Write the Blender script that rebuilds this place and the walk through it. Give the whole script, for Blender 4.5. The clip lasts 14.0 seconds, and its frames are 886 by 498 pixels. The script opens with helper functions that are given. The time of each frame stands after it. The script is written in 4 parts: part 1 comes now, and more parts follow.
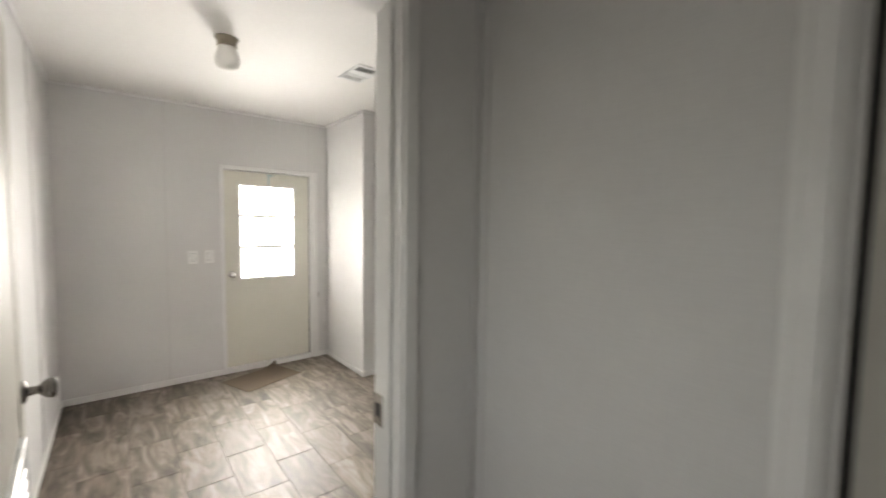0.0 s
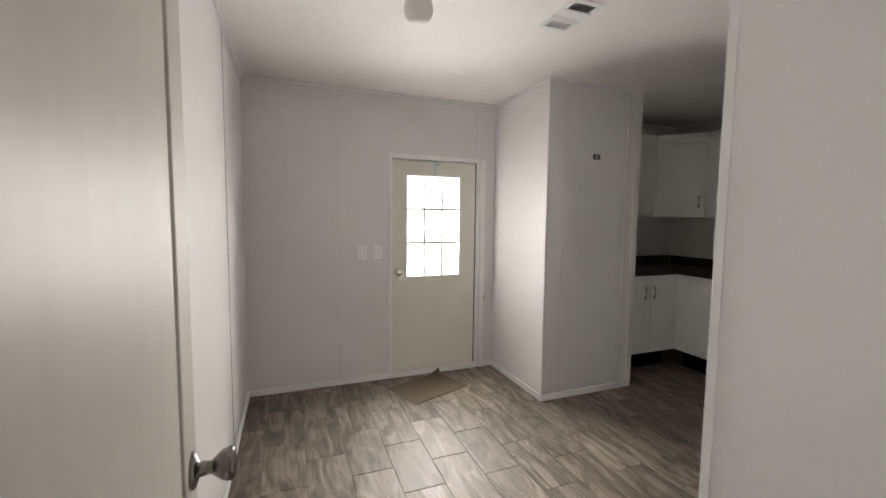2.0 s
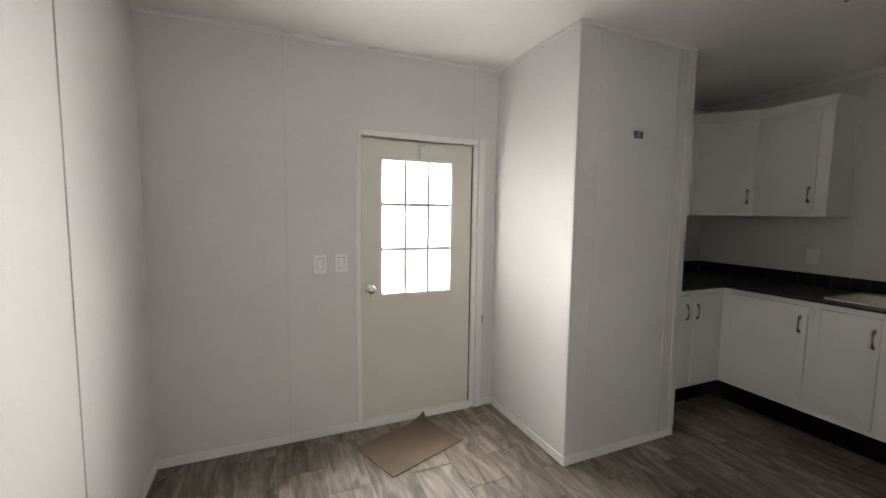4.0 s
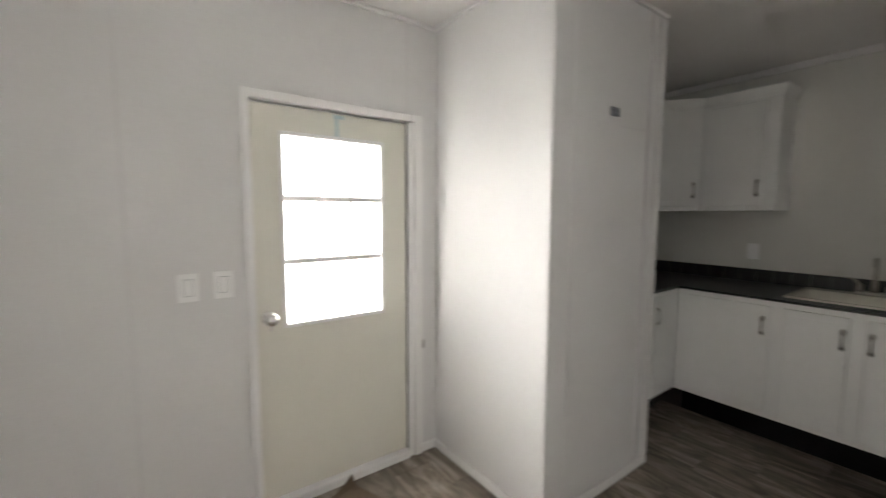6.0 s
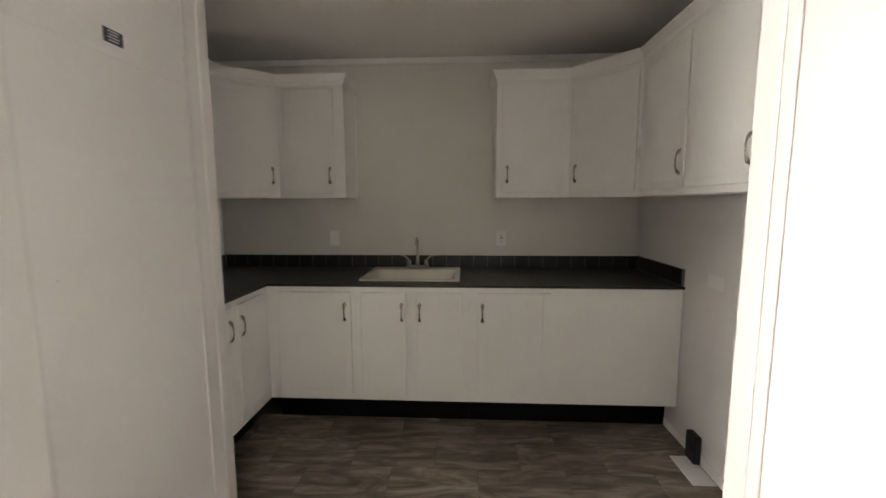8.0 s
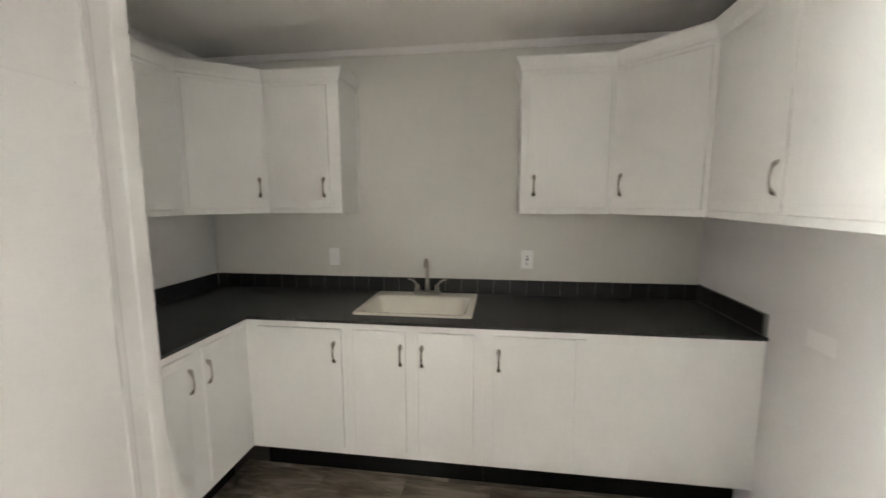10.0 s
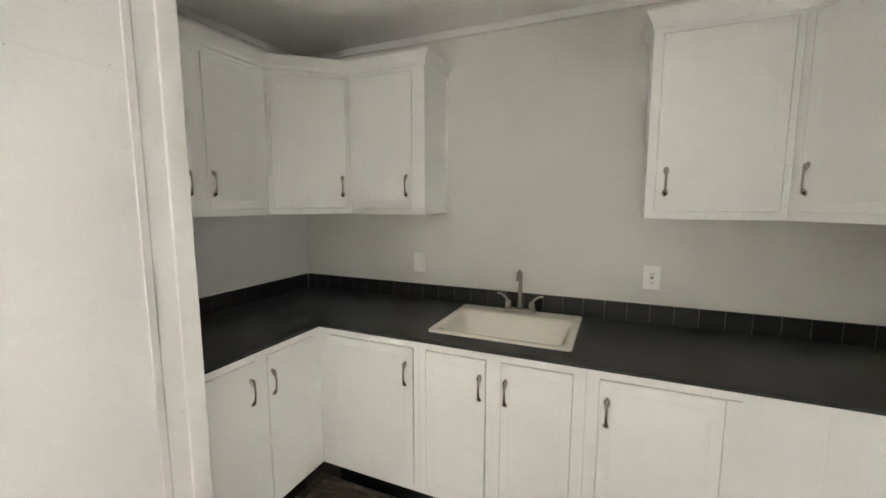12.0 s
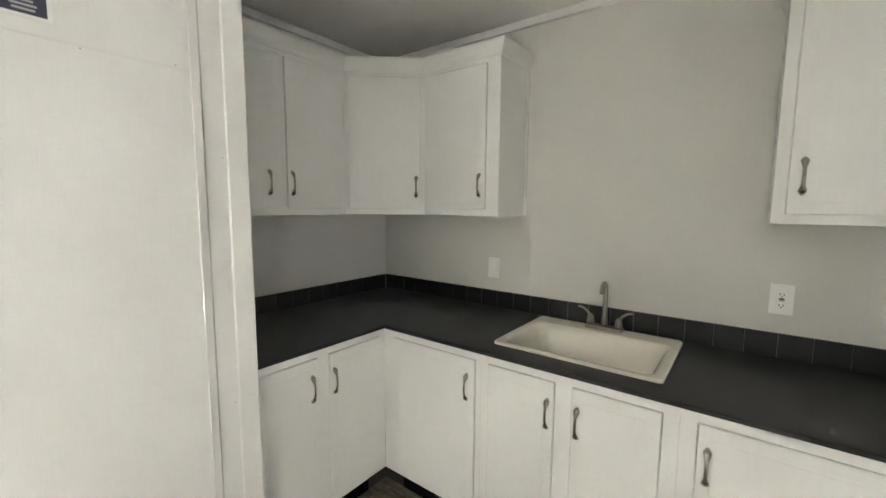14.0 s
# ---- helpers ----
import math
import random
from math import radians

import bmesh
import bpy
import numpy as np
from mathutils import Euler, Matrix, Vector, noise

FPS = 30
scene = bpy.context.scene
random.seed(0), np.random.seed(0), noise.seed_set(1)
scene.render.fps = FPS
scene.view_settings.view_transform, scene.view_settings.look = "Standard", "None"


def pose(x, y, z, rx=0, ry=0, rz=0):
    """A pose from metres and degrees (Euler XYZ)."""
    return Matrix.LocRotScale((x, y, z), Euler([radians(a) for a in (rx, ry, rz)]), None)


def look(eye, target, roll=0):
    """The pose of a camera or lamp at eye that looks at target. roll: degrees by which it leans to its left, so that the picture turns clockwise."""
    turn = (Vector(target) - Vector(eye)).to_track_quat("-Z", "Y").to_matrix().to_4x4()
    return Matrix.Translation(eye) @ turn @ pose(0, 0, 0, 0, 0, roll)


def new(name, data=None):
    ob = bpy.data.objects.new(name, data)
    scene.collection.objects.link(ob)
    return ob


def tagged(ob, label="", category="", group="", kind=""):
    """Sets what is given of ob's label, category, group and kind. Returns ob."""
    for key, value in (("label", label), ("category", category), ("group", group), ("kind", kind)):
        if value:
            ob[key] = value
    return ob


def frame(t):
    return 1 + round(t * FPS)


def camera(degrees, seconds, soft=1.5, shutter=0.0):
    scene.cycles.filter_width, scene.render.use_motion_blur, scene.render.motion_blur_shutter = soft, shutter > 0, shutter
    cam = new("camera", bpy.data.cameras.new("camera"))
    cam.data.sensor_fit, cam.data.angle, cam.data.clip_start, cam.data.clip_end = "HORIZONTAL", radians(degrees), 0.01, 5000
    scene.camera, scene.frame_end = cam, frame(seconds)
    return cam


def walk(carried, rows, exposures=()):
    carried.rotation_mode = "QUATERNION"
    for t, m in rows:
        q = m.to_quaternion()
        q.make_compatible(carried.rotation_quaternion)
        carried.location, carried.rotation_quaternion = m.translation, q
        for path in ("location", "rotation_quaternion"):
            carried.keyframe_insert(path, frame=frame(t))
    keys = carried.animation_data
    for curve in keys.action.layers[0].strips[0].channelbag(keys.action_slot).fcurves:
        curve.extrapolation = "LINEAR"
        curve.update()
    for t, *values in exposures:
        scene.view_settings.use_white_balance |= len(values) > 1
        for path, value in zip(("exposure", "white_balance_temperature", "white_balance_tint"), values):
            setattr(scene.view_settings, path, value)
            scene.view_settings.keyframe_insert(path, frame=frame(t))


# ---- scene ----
cam = camera(95.5, 14.0, shutter=0.5)
PATH = [
    (0, (0.743, 0.537, 1.439), (2.001, 2.086, 1.311), 0.8),
    (0.5, (0.742, 0.754, 1.437), (1.705, 2.501, 1.297), 0.6),
    (1, (0.737, 0.95, 1.42), (1.493, 2.797, 1.283), 0.5),
    (1.5, (0.7, 1.143, 1.428), (1.39, 3.013, 1.268), 0.6),
    (2, (0.698, 1.297, 1.408), (1.408, 3.16, 1.253), 0.6),
    (2.5, (0.831, 1.471, 1.432), (1.563, 3.324, 1.266), 0.6),
    (2.7, (0.871, 1.544, 1.435), (1.612, 3.393, 1.264), 0.6),
    (4.8, (0.988, 2.471, 1.42), (1.803, 4.289, 1.248), 0.6),
    (5, (0.974, 2.549, 1.424), (1.796, 4.364, 1.252), 0.5),
    (5.5, (0.964, 2.694, 1.437), (1.856, 4.476, 1.259), 0.5),
    (6, (1.145, 2.752, 1.415), (2.32, 4.361, 1.237), 0.2),
    (6.5, (1.317, 2.75, 1.394), (2.877, 3.99, 1.219), 0.1),
    (7, (1.435, 2.849, 1.416), (3.274, 3.611, 1.219), 0.2),
    (7.5, (1.6, 2.891, 1.419), (3.562, 3.213, 1.209), -0.1),
    (7.7, (1.661, 2.857, 1.396), (3.641, 3.036, 1.176), -0.1),
    (8.75, (1.952, 2.772, 1.458), (3.935, 2.838, 1.225), -0.2),
    (9.8, (2.216, 2.698, 1.514), (4.192, 2.876, 1.263), -0.2),
    (10, (2.224, 2.7, 1.533), (4.187, 2.983, 1.276), -0.2),
    (10.5, (2.255, 2.643, 1.526), (4.17, 3.168, 1.285), -0.1),
    (11, (2.312, 2.654, 1.513), (4.191, 3.294, 1.272), 0.1),
    (11.5, (2.461, 2.71, 1.522), (4.303, 3.45, 1.276), 0.1),
    (12, (2.593, 2.692, 1.517), (4.412, 3.488, 1.275), 0.0),
    (12.5, (2.715, 2.672, 1.527), (4.473, 3.595, 1.289), 0.1),
    (13, (2.736, 2.658, 1.527), (4.383, 3.769, 1.301), 0.4),
    (13.5, (2.751, 2.631, 1.511), (4.341, 3.825, 1.294), 0.5),
    (14, (2.77, 2.651, 1.493), (4.352, 3.856, 1.276), 0.4),
]

EXPOSURES = [(0.0, 1.30, 7200, 11), (1.0, 1.10, 7100, 12), (1.6, 0.84, 7100, 12), (2.5, 0.80, 7100, 12), (5.0, 1.04, 7000, 11), (6.1, 1.18, 6950, 11), (7.5, 1.44, 7650, 13), (10.0, 2.58, 7150, 10), (10.6, 2.72, 7100, 9), (11.5, 2.77, 7150, 8), (12.5, 2.84, 7050, 7), (14.0, 2.80, 7000, 6)]
WINDOW_WATTS = 128
WINDOW_SPREAD = 137
HALL_FILL_WATTS = 0.28
LEAF_SWING = 3.5
walk(cam, [(t, look(eye, target, roll)) for t, eye, target, roll in PATH], EXPOSURES)

# ---- world and light ----
world = bpy.data.worlds.new("sky")
scene.world = world
world.use_nodes = True
wn = world.node_tree.nodes
sky = wn.new("ShaderNodeTexSky")
sky.sky_type = "NISHITA"
sky.sun_disc = False
sky.sun_elevation = radians(38)
sky.sun_rotation = radians(160)
wn["Background"].inputs["Strength"].default_value = 0.12
world.node_tree.links.new(sky.outputs[0], wn["Background"].inputs["Color"])

sun_data = bpy.data.lights.new("sun", "SUN")
sun_data.energy, sun_data.angle, sun_data.color = 0.8, radians(12), (1.0, 0.97, 0.93)
sun = new("sun", sun_data)
sun.matrix_world = look((3, 9, 9), (3.6, 6.0, 2.0))

day = bpy.data.lights.new("window_daylight", "AREA")
day.shape, day.size, day.size_y = "RECTANGLE", 1.35, 1.95
day.energy, day.color = WINDOW_WATTS, (0.98, 0.985, 1.0)
day.spread = radians(WINDOW_SPREAD)
daylight = new("window_daylight", day)
daylight.matrix_world = look((2.02, 5.28, 1.48), (0.89, 3.0, 0.86))


# Fill lamp added to brighten the hall; no source is known there.
hall = bpy.data.lights.new("hall_fill_light", "AREA")
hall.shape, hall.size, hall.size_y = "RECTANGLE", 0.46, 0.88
hall.energy, hall.color = HALL_FILL_WATTS, (1.0, 0.975, 0.91)
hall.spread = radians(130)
new("hall_fill_light", hall).matrix_world = look((0.40, 1.0, 1.30), (1.5, 1.15, 0.75))


# ---- materials ----
def nodes_of(name):
    m = bpy.data.materials.new(name)
    m.use_nodes = True
    nt = m.node_tree
    return m, nt.nodes, nt.links, nt.nodes["Principled BSDF"]


def ramp(nd, lk, fac, stops):
    r = nd.new("ShaderNodeValToRGB")
    el = r.color_ramp.elements
    while len(el) < len(stops):
        el.new(0.5)
    for e, (p, c) in zip(el, stops):
        e.position, e.color = p, (*c, 1)
    lk.new(fac, r.inputs[0])
    return r.outputs[0]


def coords(nd, lk, scale=(1, 1, 1), world_space=False):
    mp = nd.new("ShaderNodeMapping")
    mp.inputs["Scale"].default_value = scale
    if world_space:
        lk.new(nd.new("ShaderNodeNewGeometry").outputs["Position"], mp.inputs[0])
    else:
        lk.new(nd.new("ShaderNodeTexCoord").outputs["Object"], mp.inputs[0])
    return mp.outputs[0]


def noise_tex(nd, lk, vec, scale, detail=4, rough=0.55, warp=0.0):
    n = nd.new("ShaderNodeTexNoise")
    n.inputs["Scale"].default_value, n.inputs["Detail"].default_value = scale, detail
    n.inputs["Roughness"].default_value, n.inputs["Distortion"].default_value = rough, warp
    lk.new(vec, n.inputs["Vector"])
    return n.outputs["Fac"]


def bump(nd, lk, height, strength, distance, p):
    b = nd.new("ShaderNodeBump")
    b.inputs["Strength"].default_value, b.inputs["Distance"].default_value = strength, distance
    lk.new(height, b.inputs["Height"])
    lk.new(b.outputs[0], p.inputs["Normal"])
    return b


def mix_rgb(nd, lk, fac, a, b, mode="MIX"):
    m = nd.new("ShaderNodeMix")
    m.data_type, m.blend_type = "RGBA", mode
    for sock, v in ((m.inputs[0], fac), (m.inputs[6], a), (m.inputs[7], b)):
        if isinstance(v, (int, float)):
            sock.default_value = v
        elif isinstance(v, tuple):
            sock.default_value = (*v, 1)
        else:
            lk.new(v, sock)
    return m.outputs[2]


def scaled(c, k):
    return tuple(min(1.0, v * k) for v in c)


def paint(name, color, rough=0.45, vary=0.05, large=1.3, fine=60.0, fine_scale=(1, 1, 1), relief=0.15, depth=0.001, spec=0.5, rough_vary=0.08, metal=0.0):
    """Painted or printed surface: slow blotches in colour and gloss, fine relief."""
    m, nd, lk, p = nodes_of(name)
    vec = coords(nd, lk, world_space=True)
    big = noise_tex(nd, lk, vec, large, 3)
    small = noise_tex(nd, lk, coords(nd, lk, fine_scale, True), fine, 3)
    tone = ramp(nd, lk, big, [(0.3, scaled(color, 1 - vary)), (0.7, scaled(color, 1 + vary))])
    grain = ramp(nd, lk, small, [(0.3, (1 - vary * 0.8,) * 3), (0.7, (1.0, 1.0, 1.0))])
    lk.new(mix_rgb(nd, lk, 1.0, tone, grain, "MULTIPLY"), p.inputs["Base Color"])
    rr = nd.new("ShaderNodeMapRange")
    rr.inputs["To Min"].default_value, rr.inputs["To Max"].default_value = rough - rough_vary, rough + rough_vary
    lk.new(big, rr.inputs["Value"])
    lk.new(rr.outputs[0], p.inputs["Roughness"])
    p.inputs["Specular IOR Level"].default_value = spec
    p.inputs["Metallic"].default_value = metal
    bump(nd, lk, small, relief, depth, p)
    return m


def woven_wall(name, color, rough):
    """Vinyl-faced wallboard with a fine linen weave."""
    m, nd, lk, p = nodes_of(name)
    vec = coords(nd, lk, world_space=True)
    big = noise_tex(nd, lk, vec, 0.9, 4)
    up = noise_tex(nd, lk, coords(nd, lk, (1, 1, 0.06), True), 420, 2)
    across = noise_tex(nd, lk, coords(nd, lk, (0.06, 0.06, 1), True), 420, 2)
    add = nd.new("ShaderNodeMath")
    add.operation = "ADD"
    lk.new(up, add.inputs[0]), lk.new(across, add.inputs[1])
    tone = ramp(nd, lk, big, [(0.3, scaled(color, 0.96)), (0.7, scaled(color, 1.03))])
    half = nd.new("ShaderNodeMath")
    half.operation = "MULTIPLY"
    half.inputs[1].default_value = 0.5
    lk.new(add.outputs[0], half.inputs[0])
    weave = ramp(nd, lk, half.outputs[0], [(0.36, (0.955, 0.955, 0.955)), (0.64, (1, 1, 1))])
    lk.new(mix_rgb(nd, lk, 1.0, tone, weave, "MULTIPLY"), p.inputs["Base Color"])
    rr = nd.new("ShaderNodeMapRange")
    rr.inputs["To Min"].default_value, rr.inputs["To Max"].default_value = rough - 0.06, rough + 0.08
    lk.new(big, rr.inputs["Value"])
    lk.new(rr.outputs[0], p.inputs["Roughness"])
    p.inputs["Specular IOR Level"].default_value = 0.10
    bump(nd, lk, half.outputs[0], 0.10, 0.0005, p)
    return m


def wood_tile(name):
    """Porcelain plank printed as weathered grey-brown wood; each tile differs."""
    m, nd, lk, p = nodes_of(name)
    rnd = nd.new("ShaderNodeObjectInfo").outputs["Random"]
    shift = nd.new("ShaderNodeVectorMath")
    shift.operation = "MULTIPLY_ADD"
    comb = nd.new("ShaderNodeCombineXYZ")
    for i in range(3):
        lk.new(rnd, comb.inputs[i])
    lk.new(comb.outputs[0], shift.inputs[0])
    shift.inputs[1].default_value = (37.0, 91.0, 53.0)
    lk.new(nd.new("ShaderNodeTexCoord").outputs["Object"], shift.inputs[2])

    def stretch(s):
        mp = nd.new("ShaderNodeMapping")
        mp.inputs["Scale"].default_value = s
        lk.new(shift.outputs[0], mp.inputs[0])
        return mp.outputs[0]

    streak = noise_tex(nd, lk, stretch((1, 0.07, 1)), 42, 5, 0.62, 0.3)
    broad = noise_tex(nd, lk, stretch((1, 0.24, 1)), 11.0, 4, 0.62, 1.3)
    grain = noise_tex(nd, lk, stretch((1, 0.05, 1)), 130, 3, 0.5)
    c1 = ramp(nd, lk, broad, [(0.33, (0.078, 0.057, 0.042)), (0.48, (0.172, 0.140, 0.111)), (0.65, (0.320, 0.281, 0.240))])
    c2 = ramp(nd, lk, streak, [(0.30, (0.72, 0.69, 0.66)), (0.52, (1.0, 1.0, 0.99)), (0.74, (1.12, 1.12, 1.11))])
    c3 = ramp(nd, lk, grain, [(0.35, (0.84, 0.83, 0.82)), (0.6, (1, 1, 1))])
    tone = nd.new("ShaderNodeMapRange")
    tone.inputs["To Min"].default_value, tone.inputs["To Max"].default_value = 0.82, 1.15
    lk.new(rnd, tone.inputs["Value"])
    c = mix_rgb(nd, lk, 1.0, mix_rgb(nd, lk, 1.0, c1, c2, "MULTIPLY"), c3, "MULTIPLY")
    vm = nd.new("ShaderNodeVectorMath")
    vm.operation = "SCALE"
    lk.new(c, vm.inputs[0]), lk.new(tone.outputs[0], vm.inputs["Scale"])
    lk.new(vm.outputs[0], p.inputs["Base Color"])
    rr = nd.new("ShaderNodeMapRange")
    rr.inputs["To Min"].default_value, rr.inputs["To Max"].default_value = 0.50, 0.60
    lk.new(streak, rr.inputs["Value"])
    lk.new(rr.outputs[0], p.inputs["Roughness"])
    p.inputs["Specular IOR Level"].default_value = 0.75
    bump(nd, lk, streak, 0.08, 0.0008, p)
    return m


def metal(name, color, rough):
    m, nd, lk, p = nodes_of(name)
    n = noise_tex(nd, lk, coords(nd, lk, (1, 1, 0.2)), 90, 3)
    lk.new(ramp(nd, lk, n, [(0.3, scaled(color, 0.8)), (0.7, color)]), p.inputs["Base Color"])
    p.inputs["Metallic"].default_value, p.inputs["Roughness"].default_value = 1.0, rough
    bump(nd, lk, n, 0.05, 0.0005, p)
    return m


def glass(name, rough=0.0):
    m, nd, lk, p = nodes_of(name)
    p.inputs["Transmission Weight"].default_value = 1.0
    p.inputs["Roughness"].default_value, p.inputs["IOR"].default_value = rough, 1.45
    p.inputs["Base Color"].default_value = (0.97, 0.98, 0.97, 1)
    return m


WALL = woven_wall("vinyl_wallboard", (0.752, 0.745, 0.738), 0.33)
KITCHENWALL = woven_wall("kitchen_wallboard", (0.725, 0.722, 0.680), 0.36)
SEAM = paint("wall_seam_strip", (0.70, 0.69, 0.685), 0.5, 0.03)
SEAMMID = paint("shallow_seam", (0.50, 0.485, 0.465), 0.7, 0.08)
# Darker strip colour for the west wall's panel joints.
SEAMDARK = paint("dark_seam", (0.30, 0.285, 0.265), 0.7, 0.1)
CEIL = paint("ceiling_paint", (0.86, 0.85, 0.83), 0.75, 0.03, 0.8, 45, relief=0.5, depth=0.004)
TRIM = paint("white_trim_paint", (0.84, 0.835, 0.825), 0.4, 0.03, 2.0, 80)
DOORP = paint("cream_door_paint", (0.75, 0.735, 0.655), 0.38, 0.03, 1.6, 90)
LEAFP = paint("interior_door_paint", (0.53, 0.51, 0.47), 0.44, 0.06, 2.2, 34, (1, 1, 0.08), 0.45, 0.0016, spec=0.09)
CAB = paint("cabinet_white_paint", (0.85, 0.855, 0.84), 0.36, 0.025, 2.0, 70, (1, 1, 0.25), 0.12, 0.0008)
COUNTER = paint("charcoal_laminate", (0.0165, 0.0192, 0.0212), 0.40, 0.45, 3.0, 330, relief=0.25, depth=0.0006)
SPLASH = paint("dark_splash_tile", (0.0195, 0.0205, 0.0212), 0.34, 0.25, 5.0, 120, relief=0.15)
GROUT = paint("grey_tile_grout", (0.25, 0.25, 0.245), 0.8, 0.1, 8, 200)
FGROUT = paint("floor_grout", (0.13, 0.115, 0.10), 0.85, 0.15, 3, 200)
KICK = paint("black_vinyl_base", (0.0045, 0.0045, 0.005), 0.65, 0.2, 3, 90, spec=0.12)
TILE = wood_tile("wood_look_tile")
NICKEL = metal("brushed_nickel", (0.45, 0.42, 0.385), 0.22)
CHROME = metal("worn_chrome", (0.70, 0.69, 0.67), 0.14)
SATIN = metal("satin_faucet_metal", (0.40, 0.375, 0.33), 0.3)
PEWTER = metal("dark_pewter", (0.31, 0.295, 0.28), 0.22)
BRONZE = metal("aged_bronze", (0.33, 0.29, 0.23), 0.35)
SINK = paint("bisque_sink", (0.80, 0.768, 0.675), 0.16, 0.02, 4, 60, relief=0.03, rough_vary=0.03)
PLASTIC = paint("white_plastic", (0.90, 0.90, 0.89), 0.32, 0.02, 6, 120, relief=0.05)
SLOT = paint("dark_slot", (0.03, 0.03, 0.03), 0.6, 0.1)
PANELW = paint("panel_enamel", (0.70, 0.70, 0.69), 0.5, 0.03, 3, 60, relief=0.04, spec=0.3)
WALLTRIM = paint("wall_coloured_trim", (0.77, 0.762, 0.752), 0.42, 0.03, 2, 80)
DUCTSHADE = paint("duct_shade", (0.16, 0.155, 0.15), 0.8, 0.1)
METALWHITE = paint("white_enamel", (0.78, 0.79, 0.79), 0.28, 0.02, 3, 60, relief=0.04)
CARD = paint("brown_cardboard", (0.145, 0.106, 0.072), 0.85, 0.1, 7, 160, (1, 0.15, 1), 0.3, 0.001)
PAPER = paint("white_paper", (0.80, 0.80, 0.79), 0.7, 0.02)
BLACK = paint("black_plastic", (0.018, 0.018, 0.02), 0.4, 0.2)
DARKLABEL = paint("dark_label", (0.03, 0.032, 0.055), 0.35, 0.1, 6, 90)
INK = paint("pale_print", (0.38, 0.38, 0.42), 0.5, 0.05)
INKGREY = paint("grey_print", (0.35, 0.36, 0.37), 0.6, 0.05)
TAPE = paint("blue_green_tape", (0.50, 0.62, 0.62), 0.5, 0.08, 20, 90)
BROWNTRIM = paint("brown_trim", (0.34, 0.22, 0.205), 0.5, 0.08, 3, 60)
PANE = glass("window_glass")
FROST, fnd, flk, fp = nodes_of("frosted_lamp_glass")
fp.inputs["Base Color"].default_value = (0.88, 0.87, 0.84, 1)
fp.inputs["Roughness"].default_value = 0.55
fp.inputs["Subsurface Weight"].default_value = 0.3
fp.inputs["Subsurface Radius"].default_value = (0.02, 0.02, 0.02)
bump(fnd, flk, noise_tex(fnd, flk, coords(fnd, flk), 40, 2), 0.1, 0.001, fp)
GROUND = paint("outdoor_ground", (0.22, 0.20, 0.15), 0.95, 0.2, 0.7, 20, relief=0.6, depth=0.02)


# ---- mesh helpers ----
def finish(name, bm, mat, smooth=False):
    bmesh.ops.recalc_face_normals(bm, faces=bm.faces)
    me = bpy.data.meshes.new(name)
    bm.to_mesh(me)
    bm.free()
    me.materials.append(mat)
    if smooth:
        for poly in me.polygons:
            poly.use_smooth = True
    return me


def part(name, bm, mat, parent, label="", smooth=False):
    ob = new(name, finish(name, bm, mat, smooth))
    ob.parent = parent
    if label:
        tagged(ob, label)
    return ob


def box(bm, x0, x1, y0, y1, z0, z1, bevel=0.0, seg=1):
    vs = [bm.verts.new((x, y, z)) for x in (x0, x1) for y in (y0, y1) for z in (z0, z1)]
    fs = [bm.faces.new([vs[i] for i in f]) for f in ((0, 1, 3, 2), (4, 6, 7, 5), (0, 4, 5, 1), (2, 3, 7, 6), (0, 2, 6, 4), (1, 5, 7, 3))]
    if bevel:
        es = list({e for f in fs for e in f.edges})
        bmesh.ops.bevel(bm, geom=es, offset=bevel, segments=seg, affect="EDGES", profile=0.5)
    return bm


def boxes(*specs, bevel=0.0, seg=1):
    bm = bmesh.new()
    for s in specs:
        box(bm, *s, bevel=bevel, seg=seg)
    return bm


def prism(bm, outline, z0, z1):
    """Upright prism over a plan outline."""
    lo = [bm.verts.new((x, y, z0)) for x, y in outline]
    hi = [bm.verts.new((x, y, z1)) for x, y in outline]
    n = len(outline)
    bm.faces.new(lo[::-1]), bm.faces.new(hi)
    for i in range(n):
        bm.faces.new((lo[i], lo[(i + 1) % n], hi[(i + 1) % n], hi[i]))
    return bm


def lathe(bm, profile, seg=24, m=None):
    """Turned shape: (radius, height) pairs round local z."""
    rings = []
    for r, h in profile:
        ring = []
        for k in range(seg):
            a = 2 * math.pi * k / seg
            v = Vector((r * math.cos(a), r * math.sin(a), h))
            ring.append(bm.verts.new(m @ v if m else v))
        rings.append(ring)
    for a, b in zip(rings, rings[1:]):
        for k in range(seg):
            bm.faces.new((a[k], a[(k + 1) % seg], b[(k + 1) % seg], b[k]))
    bm.faces.new(rings[0][::-1]), bm.faces.new(rings[-1])
    return bm


